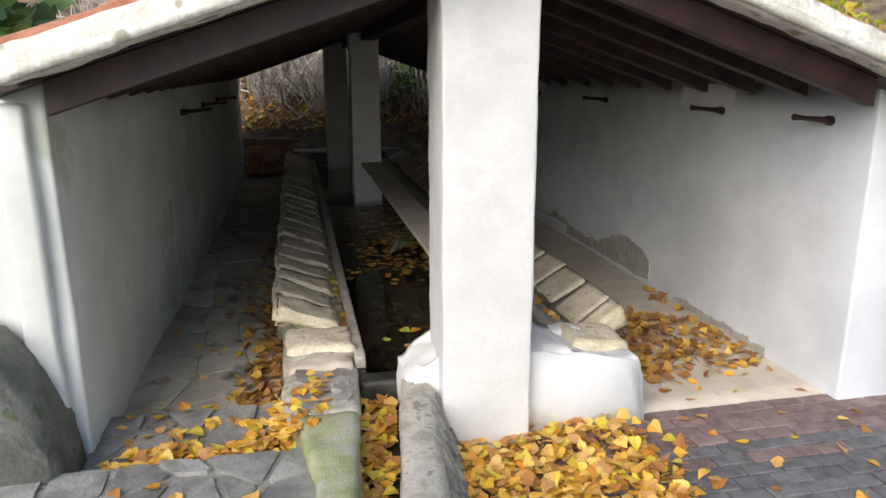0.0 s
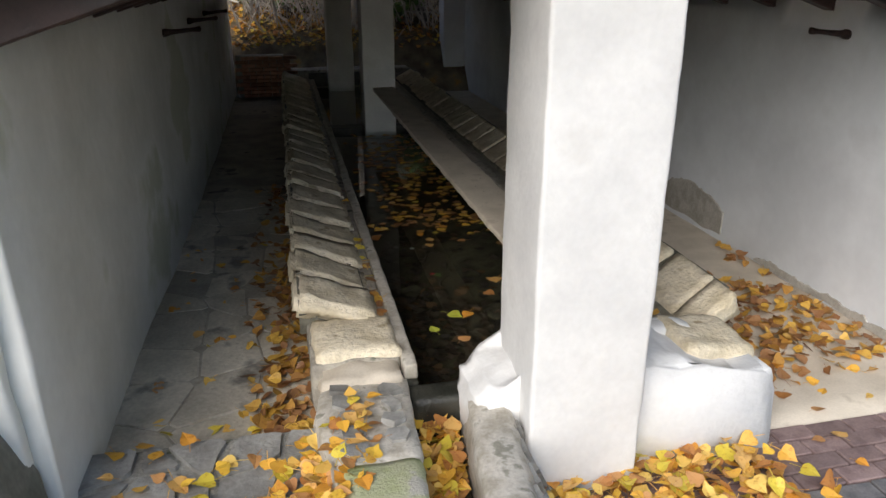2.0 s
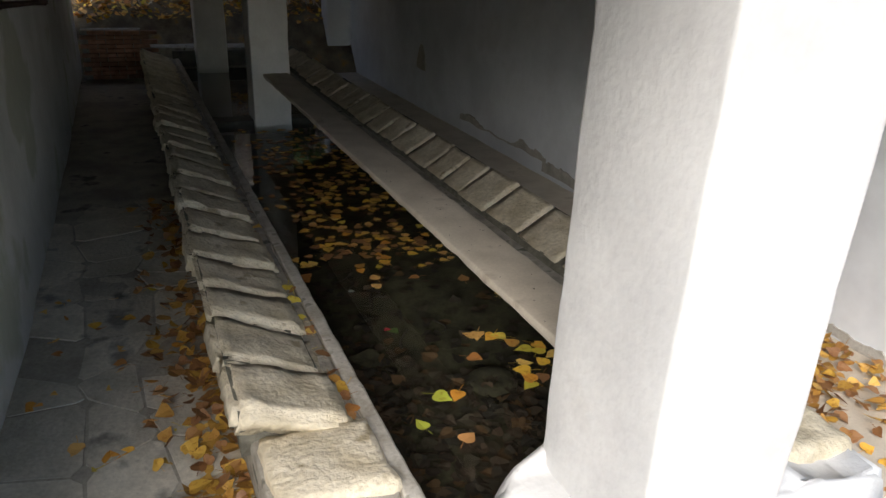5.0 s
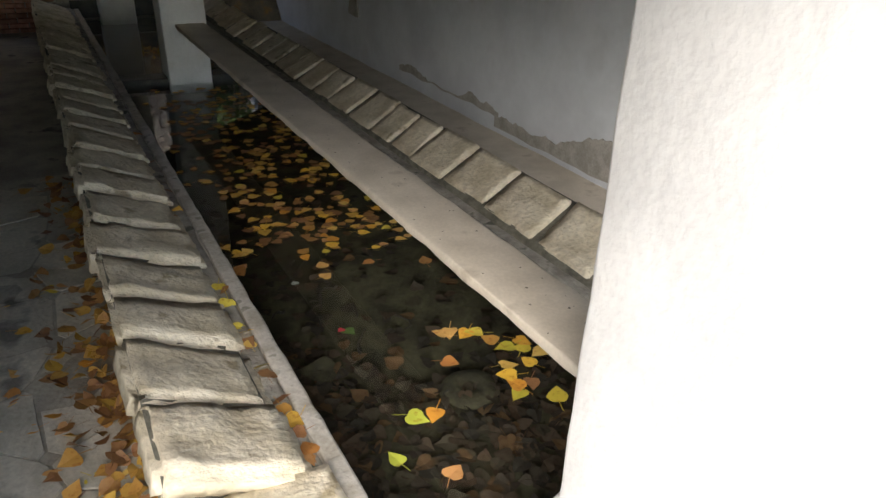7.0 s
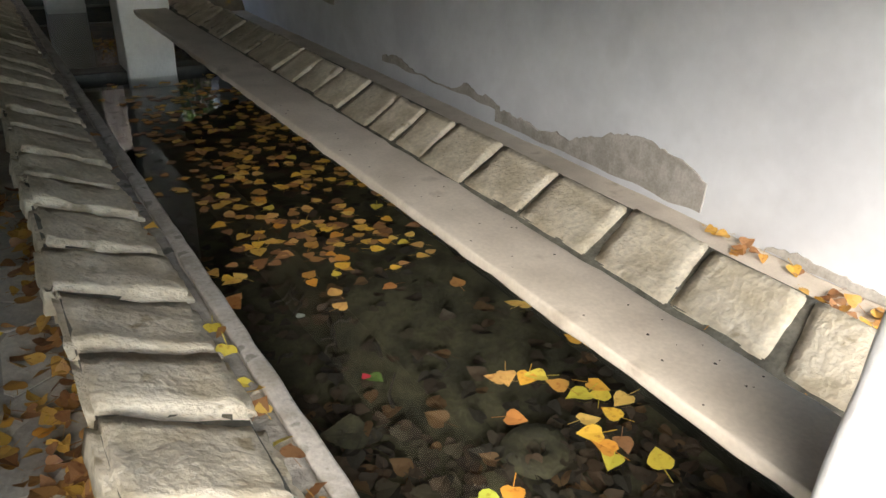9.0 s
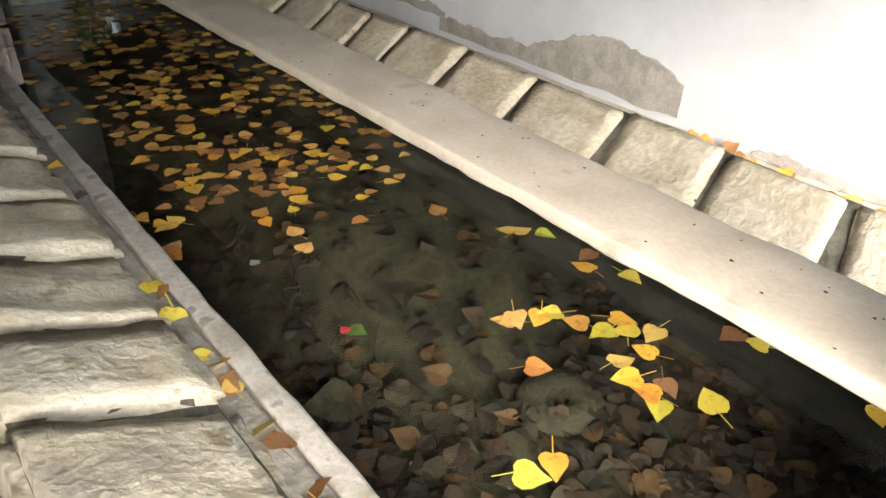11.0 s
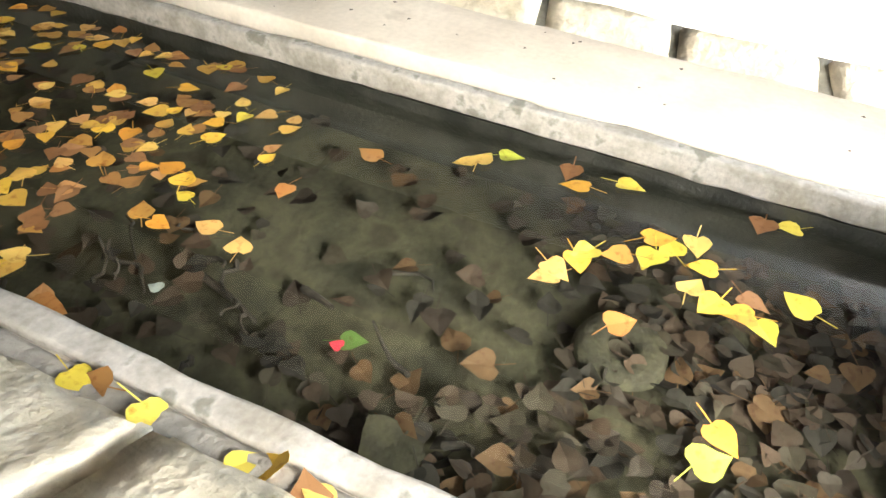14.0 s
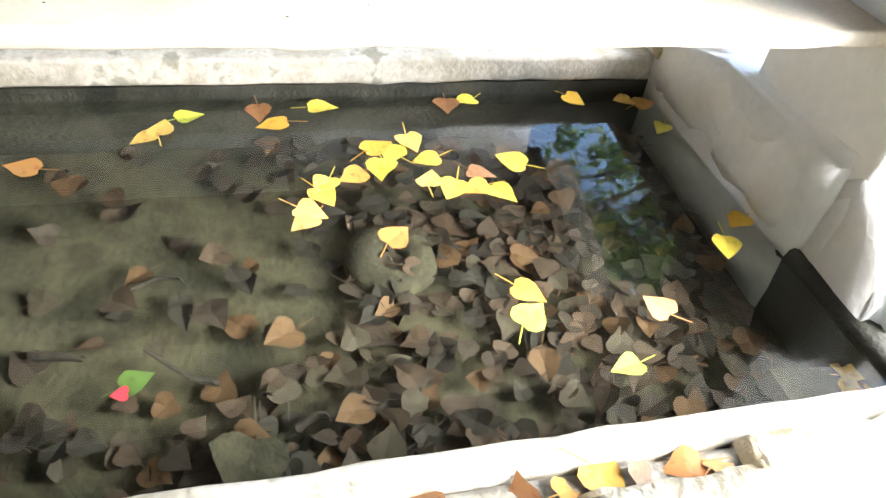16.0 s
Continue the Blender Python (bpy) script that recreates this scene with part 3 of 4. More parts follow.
tagged(part("trim", bm, WALLL, smooth=True), "green-stained flaking plaster strip on the corner", "trim", kind="structure")

# low brick wall closing the aisle
brick_wall = thing("wall_brick", "low wall of old red bricks at the end of the aisle", "wall", kind="structure")
part("core", box(-1.0, 13.36, -0.1, -0.2, 13.6, 0.86), MORTAR, brick_wall)
brick_mesh = mesh_of(box(-0.112, -0.05, -0.026, 0.112, 0.05, 0.026, 0.006, 1), "brick", BRICK)
for r in range(12):
    for c in range(4):
        o = new("brick", brick_mesh)
        o.parent = brick_wall
        o.location = (-0.91 + c * 0.236 + (0.11 if r % 2 else 0), 13.33 + rng.uniform(-0.012, 0.008), 0.13 + r * 0.063)

# ---- iron pegs on the side walls ----
def peg(x, y, z, d):
    bm = bmesh.new()
    rings = []
    for u, r in ((0, 0.03), (0.02, 0.032), (0.06, 0.02), (0.2, 0.015), (0.24, 0.018), (0.27, 0.022), (0.28, 0.01)):
        rings.append([bm.verts.new((-u * d, r * math.cos(a), r * math.sin(a) + u * 0.1)) for a in [2 * math.pi * i / 10 for i in range(10)]])
    for a, b in zip(rings, rings[1:]):
        for i in range(10):
            bm.faces.new((a[i], a[(i + 1) % 10], b[(i + 1) % 10], b[i]))
    bm.faces.new(rings[0]), bm.faces.new(rings[-1])
    o = part("wall_peg", bm, IRON, smooth=True)
    o.location = (x, y, z)
    return tagged(o, "dark iron peg sticking out of the whitewashed wall", "peg", "wall pegs")


for y in (3.25, 4.4, 6.5, 8.6, 10.7, 12.4):
    peg(RIGHT_X - 0.005, y, 1.80, 1)
for y in (6.4, 7.9, 9.4):
    peg(left_x(y) + 0.005, y, 1.74, -1)

# ---- paving in front: small concrete setts ----
paving = thing("pavement", "small rectangular setts, reddish by the doorway and grey beyond", "pavement", kind="structure")
part("sand_bed", box(0.45, -3.0, -0.15, 6.0, 3.0, FLOOR - 0.03), SAND, paving)
setts = []
for r in range(30):
    y = 2.945 - r * 0.105
    for c in range(18):
        x = 1.0 + c * 0.208 + (0.104 if r % 2 else 0)
        if x < 4.7 and y > 1.3:
            setts.append((x, y, r))
sett_meshes = {m.name: mesh_of(box(-0.1, -0.049, -0.03, 0.1, 0.049, 0.03, 0.005, 1), "sett", m) for m in (PAVER_R, PAVER_G)}
for x, y, r in setts[:290]:
    o = new("sett", sett_meshes[PAVER_R.name if r < 4 or (r < 6 and rng.random() < 0.4) else PAVER_G.name])
    o.parent = paving
    o.matrix_basis = pose(x, y, FLOOR - 0.032 + rng.uniform(-0.003, 0.003), rng.uniform(-1, 1), rng.uniform(-1, 1), rng.uniform(-0.8, 0.8))


def sett_field(y_hi, y_lo):
    vs, fs = [], []
    y = y_hi
    r = 0
    while y > y_lo:
        x = 0.6 + (0.104 if r % 2 else 0)
        while x < 6.0:
            b = len(vs)
            for dz, g in ((FLOOR - 0.003, 0.094), (FLOOR - 0.05, 0.1)):
                vs += [(x - g, y - 0.044, dz), (x + g, y - 0.044, dz), (x + g, y + 0.044, dz), (x - g, y + 0.044, dz)]
            fs += [(b, b + 1, b + 2, b + 3)] + [(b + i, b + 4 + i, b + 4 + (i + 1) % 4, b + (i + 1) % 4) for i in range(4)]
            x += 0.208
        y -= 0.105
        r += 1
    me = bpy.data.meshes.new("sett_field")
    me.from_pydata(vs, [], fs)
    me.materials.append(PAVER_G)
    return me


last_y = min(q[1] for q in setts[:290]) - 0.105
o = new("sett_field", sett_field(last_y, -2.8))
o.parent = paving
tagged(o, kind="stuff")

# ---- leaves ----
OUT = [(0, 0), (0.22, -0.06), (0.42, 0.04), (0.5, 0.24), (0.4, 0.48), (0.2, 0.72), (0, 1.0), (-0.2, 0.72), (-0.4, 0.48), (-0.5, 0.24), (-0.42, 0.04), (-0.22, -0.06)]


def leaf_geo(vs, fs, m, size, r, curl=0.3, stalk=True):
    """Adds one heart-shaped poplar leaf, cupped and creased, at the pose m."""
    b = len(vs)
    cup, fold, tw = r.uniform(-curl, curl), r.uniform(0, curl), r.uniform(-curl, curl)
    asp = r.uniform(0.8, 1.1)
    def put(x, y):
        z = cup * (y - 0.4) ** 2 + fold * abs(x) * 0.8 + tw * x * y
        return tuple(m @ Vector((x * size * asp, (y - 0.4) * size, z * size)))
    vs.append(put(0, 0.4))
    vs.extend(put(x + r.uniform(-0.035, 0.035), y + r.uniform(-0.035, 0.035)) for x, y in OUT)
    fs.extend((b, b + 1 + i, b + 1 + (i + 1) % 12) for i in range(12))
    if stalk:
        k = len(vs)
        dx, w = r.uniform(-0.3, 0.3), 0.018
        for (x, y) in ((-w, 0.0), (w, 0.0), (dx + w, -0.6), (dx - w, -0.6)):
            vs.append(tuple(m @ Vector((x * size, (y - 0.4) * size, 0.02 * size))))
        fs.append((k, k + 1, k + 2, k + 3))
        fs.append((b + 1, k, k + 1))


def leaf_field(name, label, material, spots, size, seed, tilt=18, curl=0.35, parent=None, stalk=True):
    r = random.Random(seed)
    vs, fs = [], []
    for x, y, z in spots:
        m = pose(x, y, z, r.gauss(0, tilt), r.gauss(0, tilt), r.uniform(0, 360))
        leaf_geo(vs, fs, m, size * r.uniform(0.7, 1.2), r, curl, stalk)
    me = bpy.data.meshes.new(name)
    me.from_pydata(vs, [], fs)
    me.materials.append(material)
    o = new(name, me)
    return tagged(o, label, "leaves", kind="stuff")


def scatter(n, x0, x1, y0, y1, z, seed, heap=0.0, keep=None):
    r = random.Random(seed)
    out = []
    while len(out) < n:
        x, y = r.uniform(x0, x1), r.uniform(y0, y1)
        if keep is None or r.random() < keep(x, y):
            zz = z(x, y) if callable(z) else z
            out.append((x, y, zz + r.random() ** 1.5 * heap + 0.006))
    return out


def clump(cx, cy, rx, ry):
    return lambda x, y: max(0.0, 1.0 - ((x - cx) / rx) ** 2 - ((y - cy) / ry) ** 2)


leaf_field("leaf_pile", "deep drift of yellow and orange poplar leaves before the plinth", LEAF,
           scatter(1500, 0.35, 1.95, 1.5, 2.9, FLOOR, 21, 0.085, lambda x, y: 1.0 if x < 1.75 - max(0, 2.3 - y) * 0.25 and x > 0.62 - (3.5 - y) * 0.14 else 0.08), 0.075, 31, 20)
leaf_field("leaf_pile", "yellow leaves choking the outlet channel", LEAF,
           [(x - (3.5 - y) * 0.14, y, z) for x, y, z in scatter(460, 0.27, 0.47, 1.3, 3.38, 0.19, 22, 0.07)], 0.075, 32, 22)
leaf_field("leaf_pile", "yellow leaves gathered on the slate step", LEAF,
           scatter(330, -1.05, 0.0, 2.5, 3.2, 0.27, 23, 0.05, lambda x, y: (1 if y < 2.78 else 0.12) * (0.45 + 0.55 * (x > -0.5)) + (0.9 if x > -0.32 + (y - 2.5) * 0.2 else 0)), 0.075, 33, 20)
leaf_field("leaf_pile", "brown and yellow leaves heaped in the aisle by the wall", BROWNLEAF,
           scatter(560, 1.9, 3.15, 3.35, 5.2, FLOOR, 24, 0.05, lambda x, y: clump(2.5, 4.0, 0.75, 0.7)(x, y) ** 0.5 + (0.18 if x < 2.3 or x > 3.0 else 0)), 0.075, 34, 22)
leaf_field("leaf_litter", "yellow and brown leaves along the foot of the trough", BROWNLEAF,
           scatter(420, -0.55, -0.19, 3.3, 7.5, LFLOOR, 25, 0.04, lambda x, y: (1.0 if x > -0.36 - max(0, 4.3 - y) * 0.12 else 0.2) * (1 if y < 5.5 else 0.45)), 0.075, 35, 22)
leaf_field("leaf_litter", "a few leaves strewn on the floors", LEAF,
           scatter(46, -1.05, -0.3, 3.3, 6.0, LFLOOR, 26) + scatter(16, 2.1, 3.1, 3.05, 3.5, FLOOR, 27) + scatter(26, 1.9, 3.6, 1.6, 3.0, FLOOR, 28) + scatter(12, -1.5, 0.0, 1.6, 2.5, 0.395, 29), 0.072, 36, 10)
leaf_field("leaf_litter", "leaves on the kerb of the channel", LEAF, [(x - (3.5 - y) * 0.14, y, z) for x, y, z in scatter(46, -0.1, 0.12, 2.5, 3.2, 0.43, 30, 0.02)], 0.07, 37, 16)

# floating leaves, each one a piece of its own
leaf_meshes = []
for i in range(14):
    vs, fs = [], []
    leaf_geo(vs, fs, Matrix(), 0.072, random.Random(200 + i), 0.16, True)
    me = bpy.data.meshes.new("leaf")
    me.from_pydata(vs, [], fs)
    me.materials.append(LEAF if i < 9 else BROWNLEAF if i < 12 else YGREEN)
    leaf_meshes.append(me)
floating = thing("floating_leaves", "yellow and brown poplar leaves floating on dark water", "leaves")


def afloat(x, y, k, turn, parent=floating, z=WATERZ + 0.004, size=1.0, tip=3):
    o = new("leaf", leaf_meshes[k])
    o.parent = parent
    o.matrix_basis = pose(x, y, z, rng.uniform(-tip, tip), rng.uniform(-tip, tip), turn) @ Matrix.Scale(size, 4)


NEAR = [(0.974, 4.485, 0, 40), (1.01, 4.47, 3, 150), (1.065, 4.432, 5, 120), (1.106, 4.427, 12, 60), (1.14, 4.351, 9, 30), (1.169, 4.275, 13, 80), (1.253, 4.275, 2, 200),
        (1.235, 4.235, 5, 300), (1.275, 4.179, 7, 100), (1.197, 4.149, 0, 10), (1.106, 4.162, 2, 250), (1.068, 4.111, 5, 60), (1.125, 4.024, 9, 150), (1.065, 4.046, 3, 20),
        (1.17, 3.922, 5, 330), (1.038, 3.991, 12, 120), (0.905, 4.286, 8, 220), (1.336, 4.849, 0, 30), (1.37, 4.81, 2, 260), (1.424, 4.745, 12, 200), (1.44, 4.567, 10, 90),
        (1.38, 4.53, 4, 10), (1.455, 4.397, 12, 170), (1.455, 4.037, 10, 80), (1.48, 3.971, 13, 20), (0.633, 4.049, 13, 220), (0.70, 4.035, 1, 140), (0.62, 3.757, 8, 300),
        (0.788, 3.488, 5, 70), (0.877, 3.40, 4, 30), (1.46, 3.462, 5, 10), (1.44, 3.40, 0, 190), (1.47, 3.629, 2, 120), (1.3, 3.41, 12, 45), (0.477, 3.897, 12, 10),
        (0.348, 5.382, 5, 200), (0.40, 5.56, 0, 100), (0.44, 5.58, 2, 20), (0.37, 5.42, 3, 310)]
for x, y, k, turn in NEAR:
    afloat(x, y, k, turn, size=rng.uniform(1.0, 1.25), tip=6)
for x, y, z in scatter(255, 0.34, 1.5, 5.1, 9.1, 0, 41, 0, lambda x, y: (1.0 if y > 5.42 + 0.2 * math.sin(x * 7) - (0.3 if 0.9 < x < 1.3 else 0) else 0.1) * (1.0 if y < 7.4 else 0.6) * (1 if x > 0.6 + 0.1 * math.sin(y * 3) else 0.35)):
    afloat(x, y, rng.choice((0, 1, 2, 3, 4, 5, 6, 7, 9, 10, 11, 3, 5, 0)), rng.uniform(0, 360), size=rng.uniform(0.7, 1.1))
leaf_field("floating_litter", "more yellow and brown leaves drifting on the water", BROWNLEAF, [(x, y, WATERZ + 0.002) for x, y, z in scatter(230, 0.5, 1.5, 5.6, 8.6, 0, 44)], 0.066, 45, 2, 0.15)
# leaves caught on the ledge behind the lip, on both sides
ledge_leaves = thing("ledge_leaves", "curled yellow and brown leaves lodged on the trough ledge", "leaves")
LEDGE = [(0.19, 5.08, 1), (0.2, 5.05, 10), (0.185, 4.915, 13), (0.19, 4.73, 12), (0.2, 4.69, 2), (0.195, 4.60, 5), (0.19, 4.61, 10), (0.19, 4.445, 13), (0.2, 4.387, 11), (0.195, 4.235, 9),
         (0.19, 4.16, 10), (0.2, 4.10, 11), (0.19, 4.04, 10), (0.2, 3.96, 1), (0.195, 3.90, 0), (0.18, 5.92, 9), (0.19, 5.98, 11), (0.19, 6.3, 10), (0.19, 6.8, 11), (0.19, 7.4, 9)]
for x, y, k in LEDGE:
    afloat(x, y, k, rng.uniform(0, 360), ledge_leaves, 0.452, rng.uniform(0.8, 1.1), 28)
for x, y, k in ((1.63, 4.2, 10), (1.63, 3.9, 0), (1.63, 3.74, 5), (1.63, 3.61, 2), (1.63, 4.1, 11), (1.63, 3.5, 10), (1.63, 3.82, 7)):
    afloat(x, y, k, rng.uniform(0, 360), ledge_leaves, 0.455, 1.0, 30)
# sunken leaves and litter on the trough bed
leaf_field("sunken_leaves", "dark sodden leaves on the trough bed", OLDLEAF,
           scatter(980, 0.30, 1.5, 3.4, 6.4, 0.04, 42, 0.05, lambda x, y: (1.0 if y < 4.55 + 0.25 * math.sin(x * 5) + 0.35 * (0.9 - x) else 0.13 + 0.25 * (x < 0.62))), 0.07, 38, 14, 0.5)
leaf_field("sunken_leaves", "dark sodden leaves on the trough bed", OLDLEAF, scatter(300, 0.36, 1.5, 6.4, 9.1, 0.045, 43, 0.03), 0.085, 39, 9, 0.2)


def twig(pts, r0):
    bm = bmesh.new()
    rings = []
    for i, p in enumerate(pts):
        rad = r0 * (1 - 0.6 * i / len(pts))
        rings.append([bm.verts.new((p[0] + rad * math.cos(a), p[1] + rad * math.sin(a) * 0.7, p[2] + rad * math.sin(a))) for a in (0, 1.26, 2.51, 3.77, 5.03)])
    for a, b in zip(rings, rings[1:]):
        for i in range(5):
            bm.faces.new((a[i], a[(i + 1) % 5], b[(i + 1) % 5], b[i]))
    return bm


DARKTW = mat("sodden_twig", (0.02, 0.018, 0.014), (0.05, 0.04, 0.03), 20, 0.8, 0.4)
for i in range(16):
    x, y, a = rng.uniform(0.45, 1.1), rng.uniform(4.5, 5.8), rng.uniform(0, 6.3)
    n, l = 5, rng.uniform(0.06, 0.22)
    pts = [(x + math.cos(a + 0.3 * math.sin(k)) * l * k / n, y + math.sin(a + 0.4 * math.sin(k * 2)) * l * k / n, 0.075 + 0.006 * k) for k in range(n)]
    tagged(part("twig", twig(pts, rng.uniform(0.005, 0.011)), DARKTW, smooth=True), "dark sodden twig lying on the trough bed", "twig", "sunken twigs")
vs, fs = [], []
leaf_geo(vs, fs, Matrix(), 0.035, random.Random(5), 0.1, False)
me = bpy.data.meshes.new("petal")
me.from_pydata(vs, [], fs)
me.materials.append(RED)
o = tagged(new("petal", me), "small bright red petal under the water", "petal")
o.location = (0.671, 4.875, 0.1)
vs, fs = [], []
leaf_geo(vs, fs, Matrix(), 0.04, random.Random(8), 0.3, False)
me = bpy.data.meshes.new("paper_scrap")
me.from_pydata(vs, [], fs)
me.materials.append(mat("pale_scrap", (0.4, 0.46, 0.44), (0.5, 0.55, 0.52), 30, 0.7, 0.1))
o = tagged(new("paper_scrap", me), "pale grey scrap lying on the trough bed", "scrap")
o.location = (0.618, 5.371, 0.09)
# a round worn stone with a hole, half covered by leaves, and a broad drowned leaf
bm = bmesh.new()
rings = []
for rad, z in ((0.03, 0.0), (0.034, 0.035), (0.07, 0.045), (0.115, 0.035), (0.125, 0.0)):
    rings.append([bm.verts.new((rad * (1 + 0.06 * math.sin(3 * a)) * math.cos(a), rad * (1 + 0.05 * math.cos(2 * a)) * math.sin(a), z)) for a in [2 * math.pi * i / 28 for i in range(28)]])
for a, b in zip(rings, rings[1:]):
    for i in range(28):
        bm.faces.new((a[i], a[(i + 1) % 28], b[(i + 1) % 28], b[i]))
DISC = mat("algae_stone", (0.032, 0.03, 0.018), (0.06, 0.055, 0.032), 14, 0.9, 0.5, 60)
o = tagged(part("pierced_stone", bm, DISC, smooth=True), "round olive-brown stone with a hole under water", "stone")
o.location = (1.0, 4.27, 0.055)
for x, y, turn, size, m, lbl in ((0.476, 4.64, 70, 0.16, DISC, "broad olive drowned leaf lying over litter"), (0.70, 4.85, 200, 0.07, GREEN, "green leaf under the water"),
                                 (0.86, 4.70, 120, 0.1, OLDLEAF, "large brown drowned leaf"), (0.78, 4.55, 30, 0.085, OLDLEAF, "large brown drowned leaf"), (0.45, 4.18, 80, 0.085, OLDLEAF, "large brown drowned leaf")):
    vs, fs = [], []
    leaf_geo(vs, fs, Matrix(), size, random.Random(int(x * 1000)), 0.3, True)
    me = bpy.data.meshes.new("drowned_leaf")
    me.from_pydata(vs, [], fs)
    me.materials.append(m)
    o = tagged(new("drowned_leaf", me), lbl, "leaf", "drowned leaves")
    o.matrix_basis = pose(x, y, 0.1, 8, -6, turn)
# thicker sodden sticks
for pts, rad in (([(0.72, 5.32, 0.06), (0.69, 5.2, 0.07), (0.655, 5.1, 0.066)], 0.014), ([(0.63, 5.06, 0.06), (0.612, 4.98, 0.07), (0.60, 4.93, 0.065)], 0.013), ([(0.81, 5.06, 0.06), (0.795, 5.0, 0.07), (0.785, 4.96, 0.07)], 0.014)):
    tagged(part("twig", twig(pts, rad), DARKTW, smooth=True), "dark sodden stick lying on pale silt", "twig", "sunken twigs")
# specks of dirt on the beam
vs, fs = [], []
r = random.Random(77)
for i in range(60):
    leaf_geo(vs, fs, pose(r.uniform(0.84, 1.065), 3.6 + 4 * r.random() ** 1.3, 0.8845, 0, 0, r.uniform(0, 360)), r.uniform(0.003, 0.009), r, 0.3, r.random() < 0.4)
me = bpy.data.meshes.new("leaf_crumbs")
me.from_pydata(vs, [], fs)
me.materials.append(DARKTW)
tagged(new("leaf_crumbs", me), "dark crumbs of leaf and twig on the beam", "crumbs", kind="stuff")

# ---- the bank behind: dry vines, leaves, ivy ----
def tangle(n, x0, x1, y0, y1, zr, seed, rad):
    r = random.Random(seed)
    vs, fs = [], []
    for _ in range(n):
        x, y = r.uniform(x0, x1), r.uniform(y0, y1)
        g = ground_z(x, y)
        h, a, l = r.uniform(0.3, zr), r.uniform(0, 6.3), r.uniform(0.3, 1.5)
        w = rad * r.uniform(0.5, 1.4)
        k0, n_s = len(vs), 9
        for k in range(n_s):
            u = k / (n_s - 1)
            px = x + math.cos(a) * l * u + 0.14 * math.sin(u * 7 + a)
            py = y + math.sin(a) * l * u * 0.6
            pz = g + h * math.sin(math.pi * min(u * r.uniform(0.93, 1.0) * 0.85 + 0.02, 1)) + 0.06 * math.sin(u * 9 + a * 3)
            for q in (0, 2.09, 4.19):
                vs.append((px + w * math.cos(q), py + w * math.sin(q), pz + w * math.sin(q + 1)))
        for k in range(n_s - 1):
            for q in range(3):
                fs.append((k0 + 3 * k + q, k0 + 3 * k + (q + 1) % 3, k0 + 3 * k + 3 + (q + 1) % 3, k0 + 3 * k + 3 + q))
    me = bpy.data.meshes.new("vines")
    me.from_pydata(vs, [], fs)
    me.materials.append(VINE)
    return me


tagged(new("vine_thicket", tangle(1500, -0.9, 5.5, 14.5, 17.5, 2.8, 51, 0.013)), "tangled grey leafless vines on the bank", "vines", kind="stuff")
tagged(new("vine_thicket", tangle(400, -4.5, -0.4, 15.2, 18.5, 1.9, 52, 0.011)), "sparse grey leafless vines on the bank", "vines", kind="stuff")
leaf_field("bank_leaves", "yellow and brown fallen leaves covering the bank", LEAF, scatter(3400, -2.5, 4.0, 14.15, 17.5, ground_z, 53, 0.05, lambda x, y: 1 if x < 1.2 else 0.4), 0.085, 54, 25, stalk=False)
leaf_field("bank_leaves", "brown leaf litter covering the bank", BROWNLEAF, scatter(1500, -4.0, 6.0, 14.2, 19, ground_z, 55, 0.04), 0.085, 56, 25, stalk=False)


def blob_leaves(name, label, category, material, centres, n, size, seed, stems=True, kind=""):
    """A shrub or crown: leaves in uneven clumps round the given centres, on thin stems from a base."""
    r = random.Random(seed)
    vs, fs = [], []
    for cx, cy, cz, rad in centres:
        for _ in range(n):
            d = Vector((r.gauss(0, 1), r.gauss(0, 1), r.gauss(0, 0.8))).normalized() * rad * r.random() ** 0.45
            m = pose(cx + d.x, cy + d.y, cz + d.z, r.uniform(-70, 70), r.uniform(-70, 70), r.uniform(0, 360))
            leaf_geo(vs, fs, m, size * r.uniform(0.6, 1.3), r, 0.3, False)
    root = thing(name, label, category, kind=kind)
    me = bpy.data.meshes.new("foliage")
    me.from_pydata(vs, [], fs)
    me.materials.append(material)
    o = new("foliage", me)
    o.parent = root
    if stems:
        bx, by = sum(c[0] for c in centres) / len(centres), sum(c[1] for c in centres) / len(centres)
        g = ground_z(bx, by) - 0.1
        for cx, cy, cz, rad in centres:
            pts = [(bx + (cx - bx) * u ** 1.5, by + (cy - by) * u ** 1.5, g + (cz - g) * u) for u in (0, 0.25, 0.5, 0.75, 1)]
            part("stem", twig(pts, 0.03), BARK, root, smooth=True)
    return root


r = random.Random(61)
blob_leaves("ivy_bush", "dark green ivy bush hanging on the bank", "bush", GREEN, [(2.2 + r.uniform(-0.35, 0.9), 14.75 + r.uniform(-0.15, 0.4), 2.0 + r.uniform(-0.5, 1.4), r.uniform(0.2, 0.4)) for _ in range(16)], 170, 0.09, 62)
blob_leaves("bramble_bush", "low green bramble among fallen leaves", "bush", GREEN, [(-0.2 + r.uniform(-1.2, 1.2), 15.3 + r.uniform(-0.2, 0.9), 1.7 + r.uniform(-0.3, 0.6), r.uniform(0.15, 0.35)) for _ in range(9)], 50, 0.07, 63)
blob_leaves("laurel_shrub", "broad-leaved green shrub beside the roof", "shrub", GREEN, [(-1.9 + r.uniform(-0.8, 0.3), 4.3 + r.uniform(-0.5, 0.8), 2.45 + r.uniform(-0.3, 0.3), r.uniform(0.2, 0.35)) for _ in range(8)], 40, 0.2, 64)
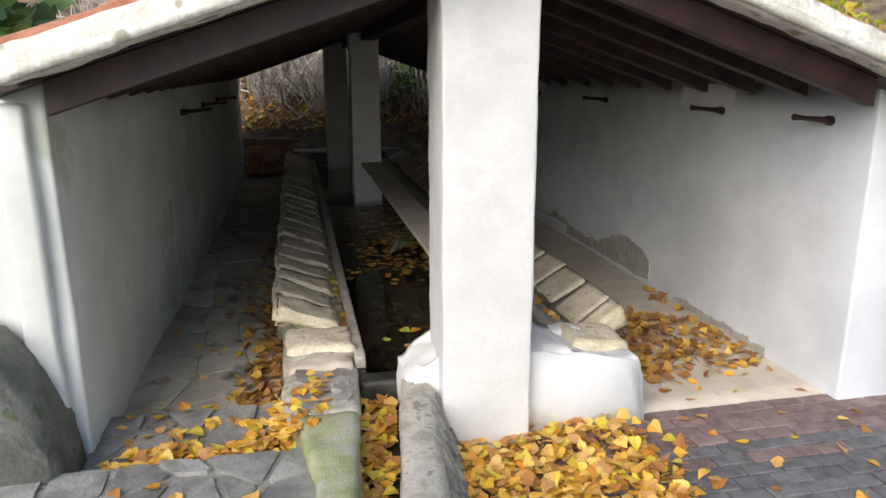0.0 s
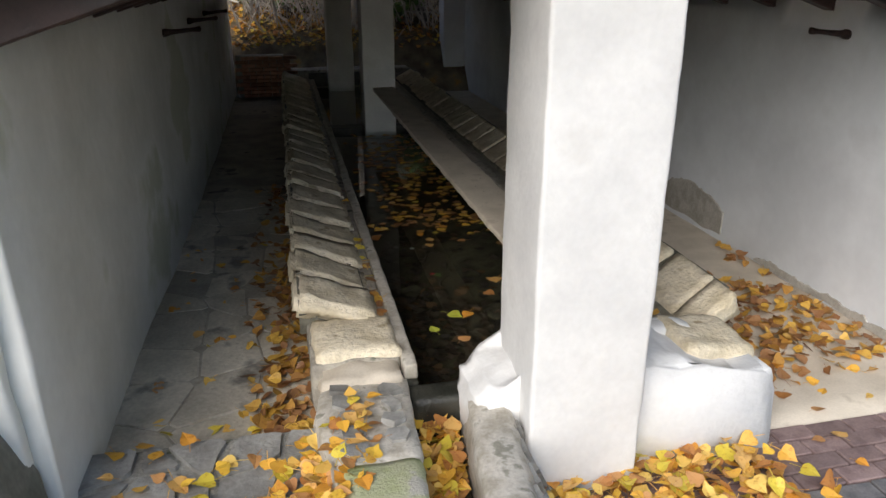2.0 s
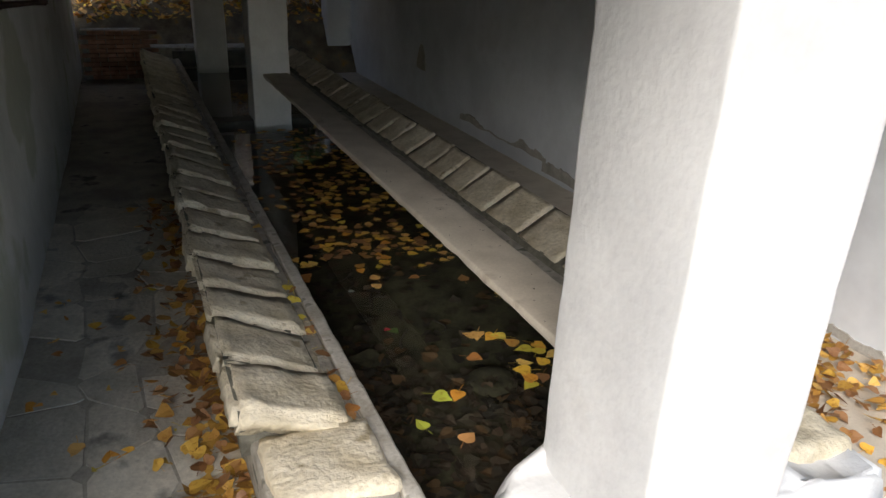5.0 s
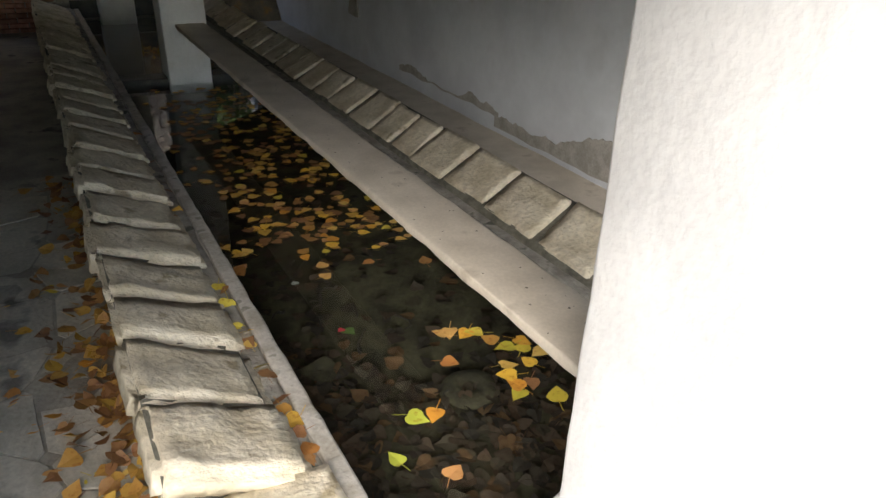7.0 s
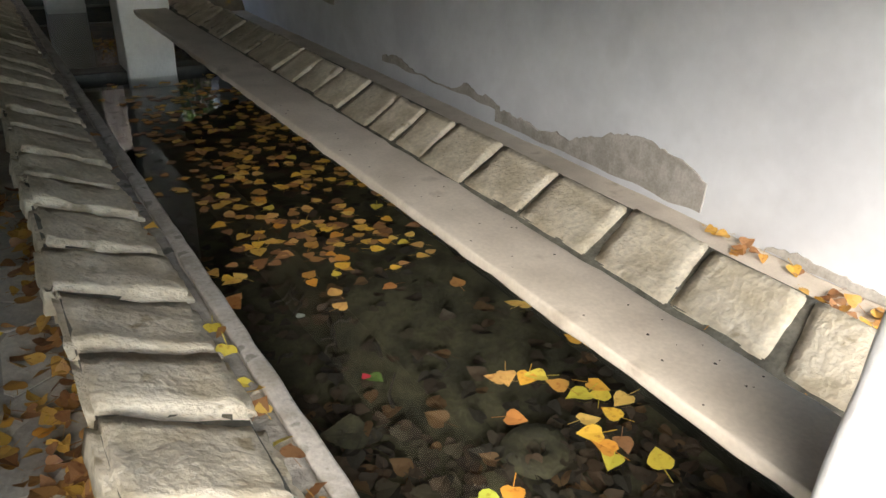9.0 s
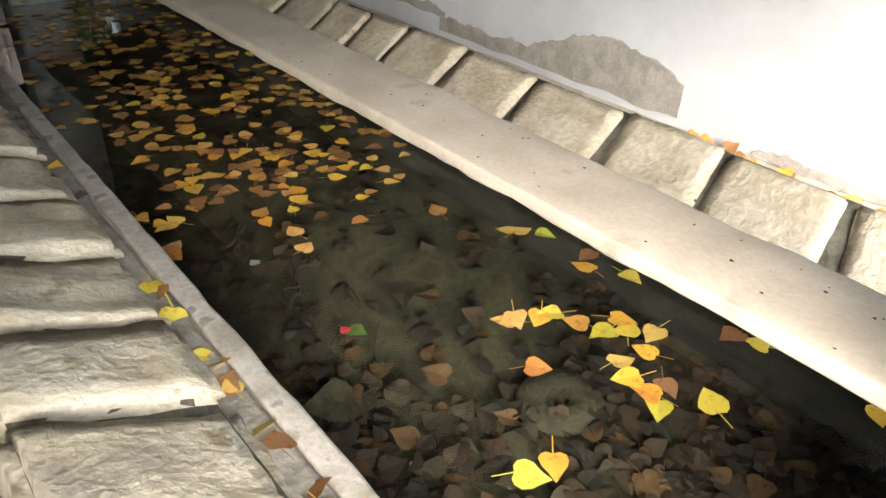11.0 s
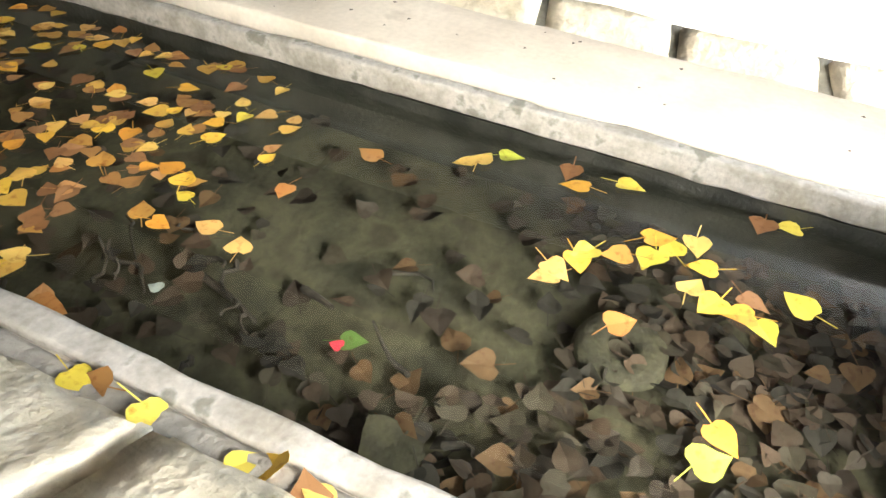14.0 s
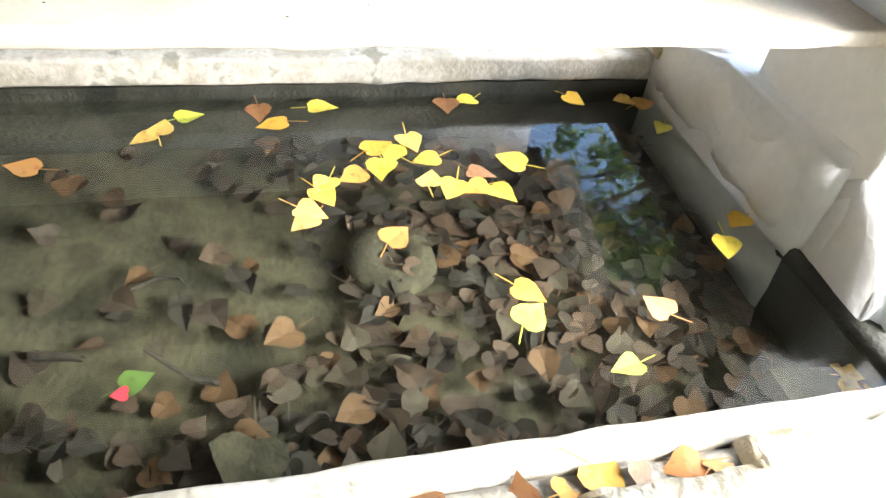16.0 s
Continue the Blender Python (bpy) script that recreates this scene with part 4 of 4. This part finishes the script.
blob_leaves("yellow_shrub", "shrub with yellowing leaves behind the roof", "shrub", YGREEN, [(4.3 + r.uniform(-0.5, 0.8), 5.2 + r.uniform(-0.6, 0.9), 2.6 + r.uniform(-0.4, 0.5), r.uniform(0.25, 0.45)) for _ in range(8)], 70, 0.08, 65)


def tree(x, y, height, spread, seed, n_clumps, per):
    r = random.Random(seed)
    root = thing("tree", "tall poplar tree with thinning green leaves", "tree", group="trees round the wash house")
    g = ground_z(x, y) - 0.1
    pts = [(x + 0.1 * math.sin(u * 4 + seed), y + 0.1 * math.cos(u * 5), g + height * 0.9 * u) for u in [i / 9 for i in range(10)]]
    part("trunk", twig(pts, 0.17), BARK, root, smooth=True)
    vs, fs = [], []
    for i in range(n_clumps):
        u = r.uniform(0.3, 1.0)
        a = r.uniform(0, 6.3)
        d = spread * (1.15 - u * 0.7) * math.sqrt(r.random())
        cx, cy, cz = x + d * math.cos(a), y + d * math.sin(a), g + height * u
        if i % 3 == 0:
            part("limb", twig([(x, y, cz - 0.6 - 0.3 * d), ((x + cx) / 2, (y + cy) / 2, cz - 0.35 - 0.1 * d), (cx, cy, cz)], 0.045), BARK, root, smooth=True)
        rad = r.uniform(0.2, 0.5)
        for _ in range(per):
            v = Vector((r.gauss(0, 1), r.gauss(0, 1), r.gauss(0, 0.8))).normalized() * rad * r.random() ** 0.4
            leaf_geo(vs, fs, pose(cx + v.x, cy + v.y, cz + v.z, r.uniform(-70, 70), r.uniform(-70, 70), r.uniform(0, 360)), 0.11 * r.uniform(0.7, 1.3), r, 0.2, False)
    me = bpy.data.meshes.new("crown")
    me.from_pydata(vs, [], fs)
    me.materials.append(POPLAR)
    o = new("crown", me)
    o.parent = root


tree(7.6, -1.8, 9.0, 3.0, 3, 130, 55)
tree(6.0, -3.2, 8.0, 2.4, 12, 90, 50)
tree(10.6, -4.5, 10, 3.0, 5, 60, 40)
tree(5.2, -5.5, 9, 2.6, 8, 50, 50)

# bring the plan to its true size
for ob in scene.objects:
    if ob.parent is None and ob.type in {"MESH", "EMPTY"}:
        ob.matrix_basis = Matrix.Scale(SCALE, 4) @ ob.matrix_basis
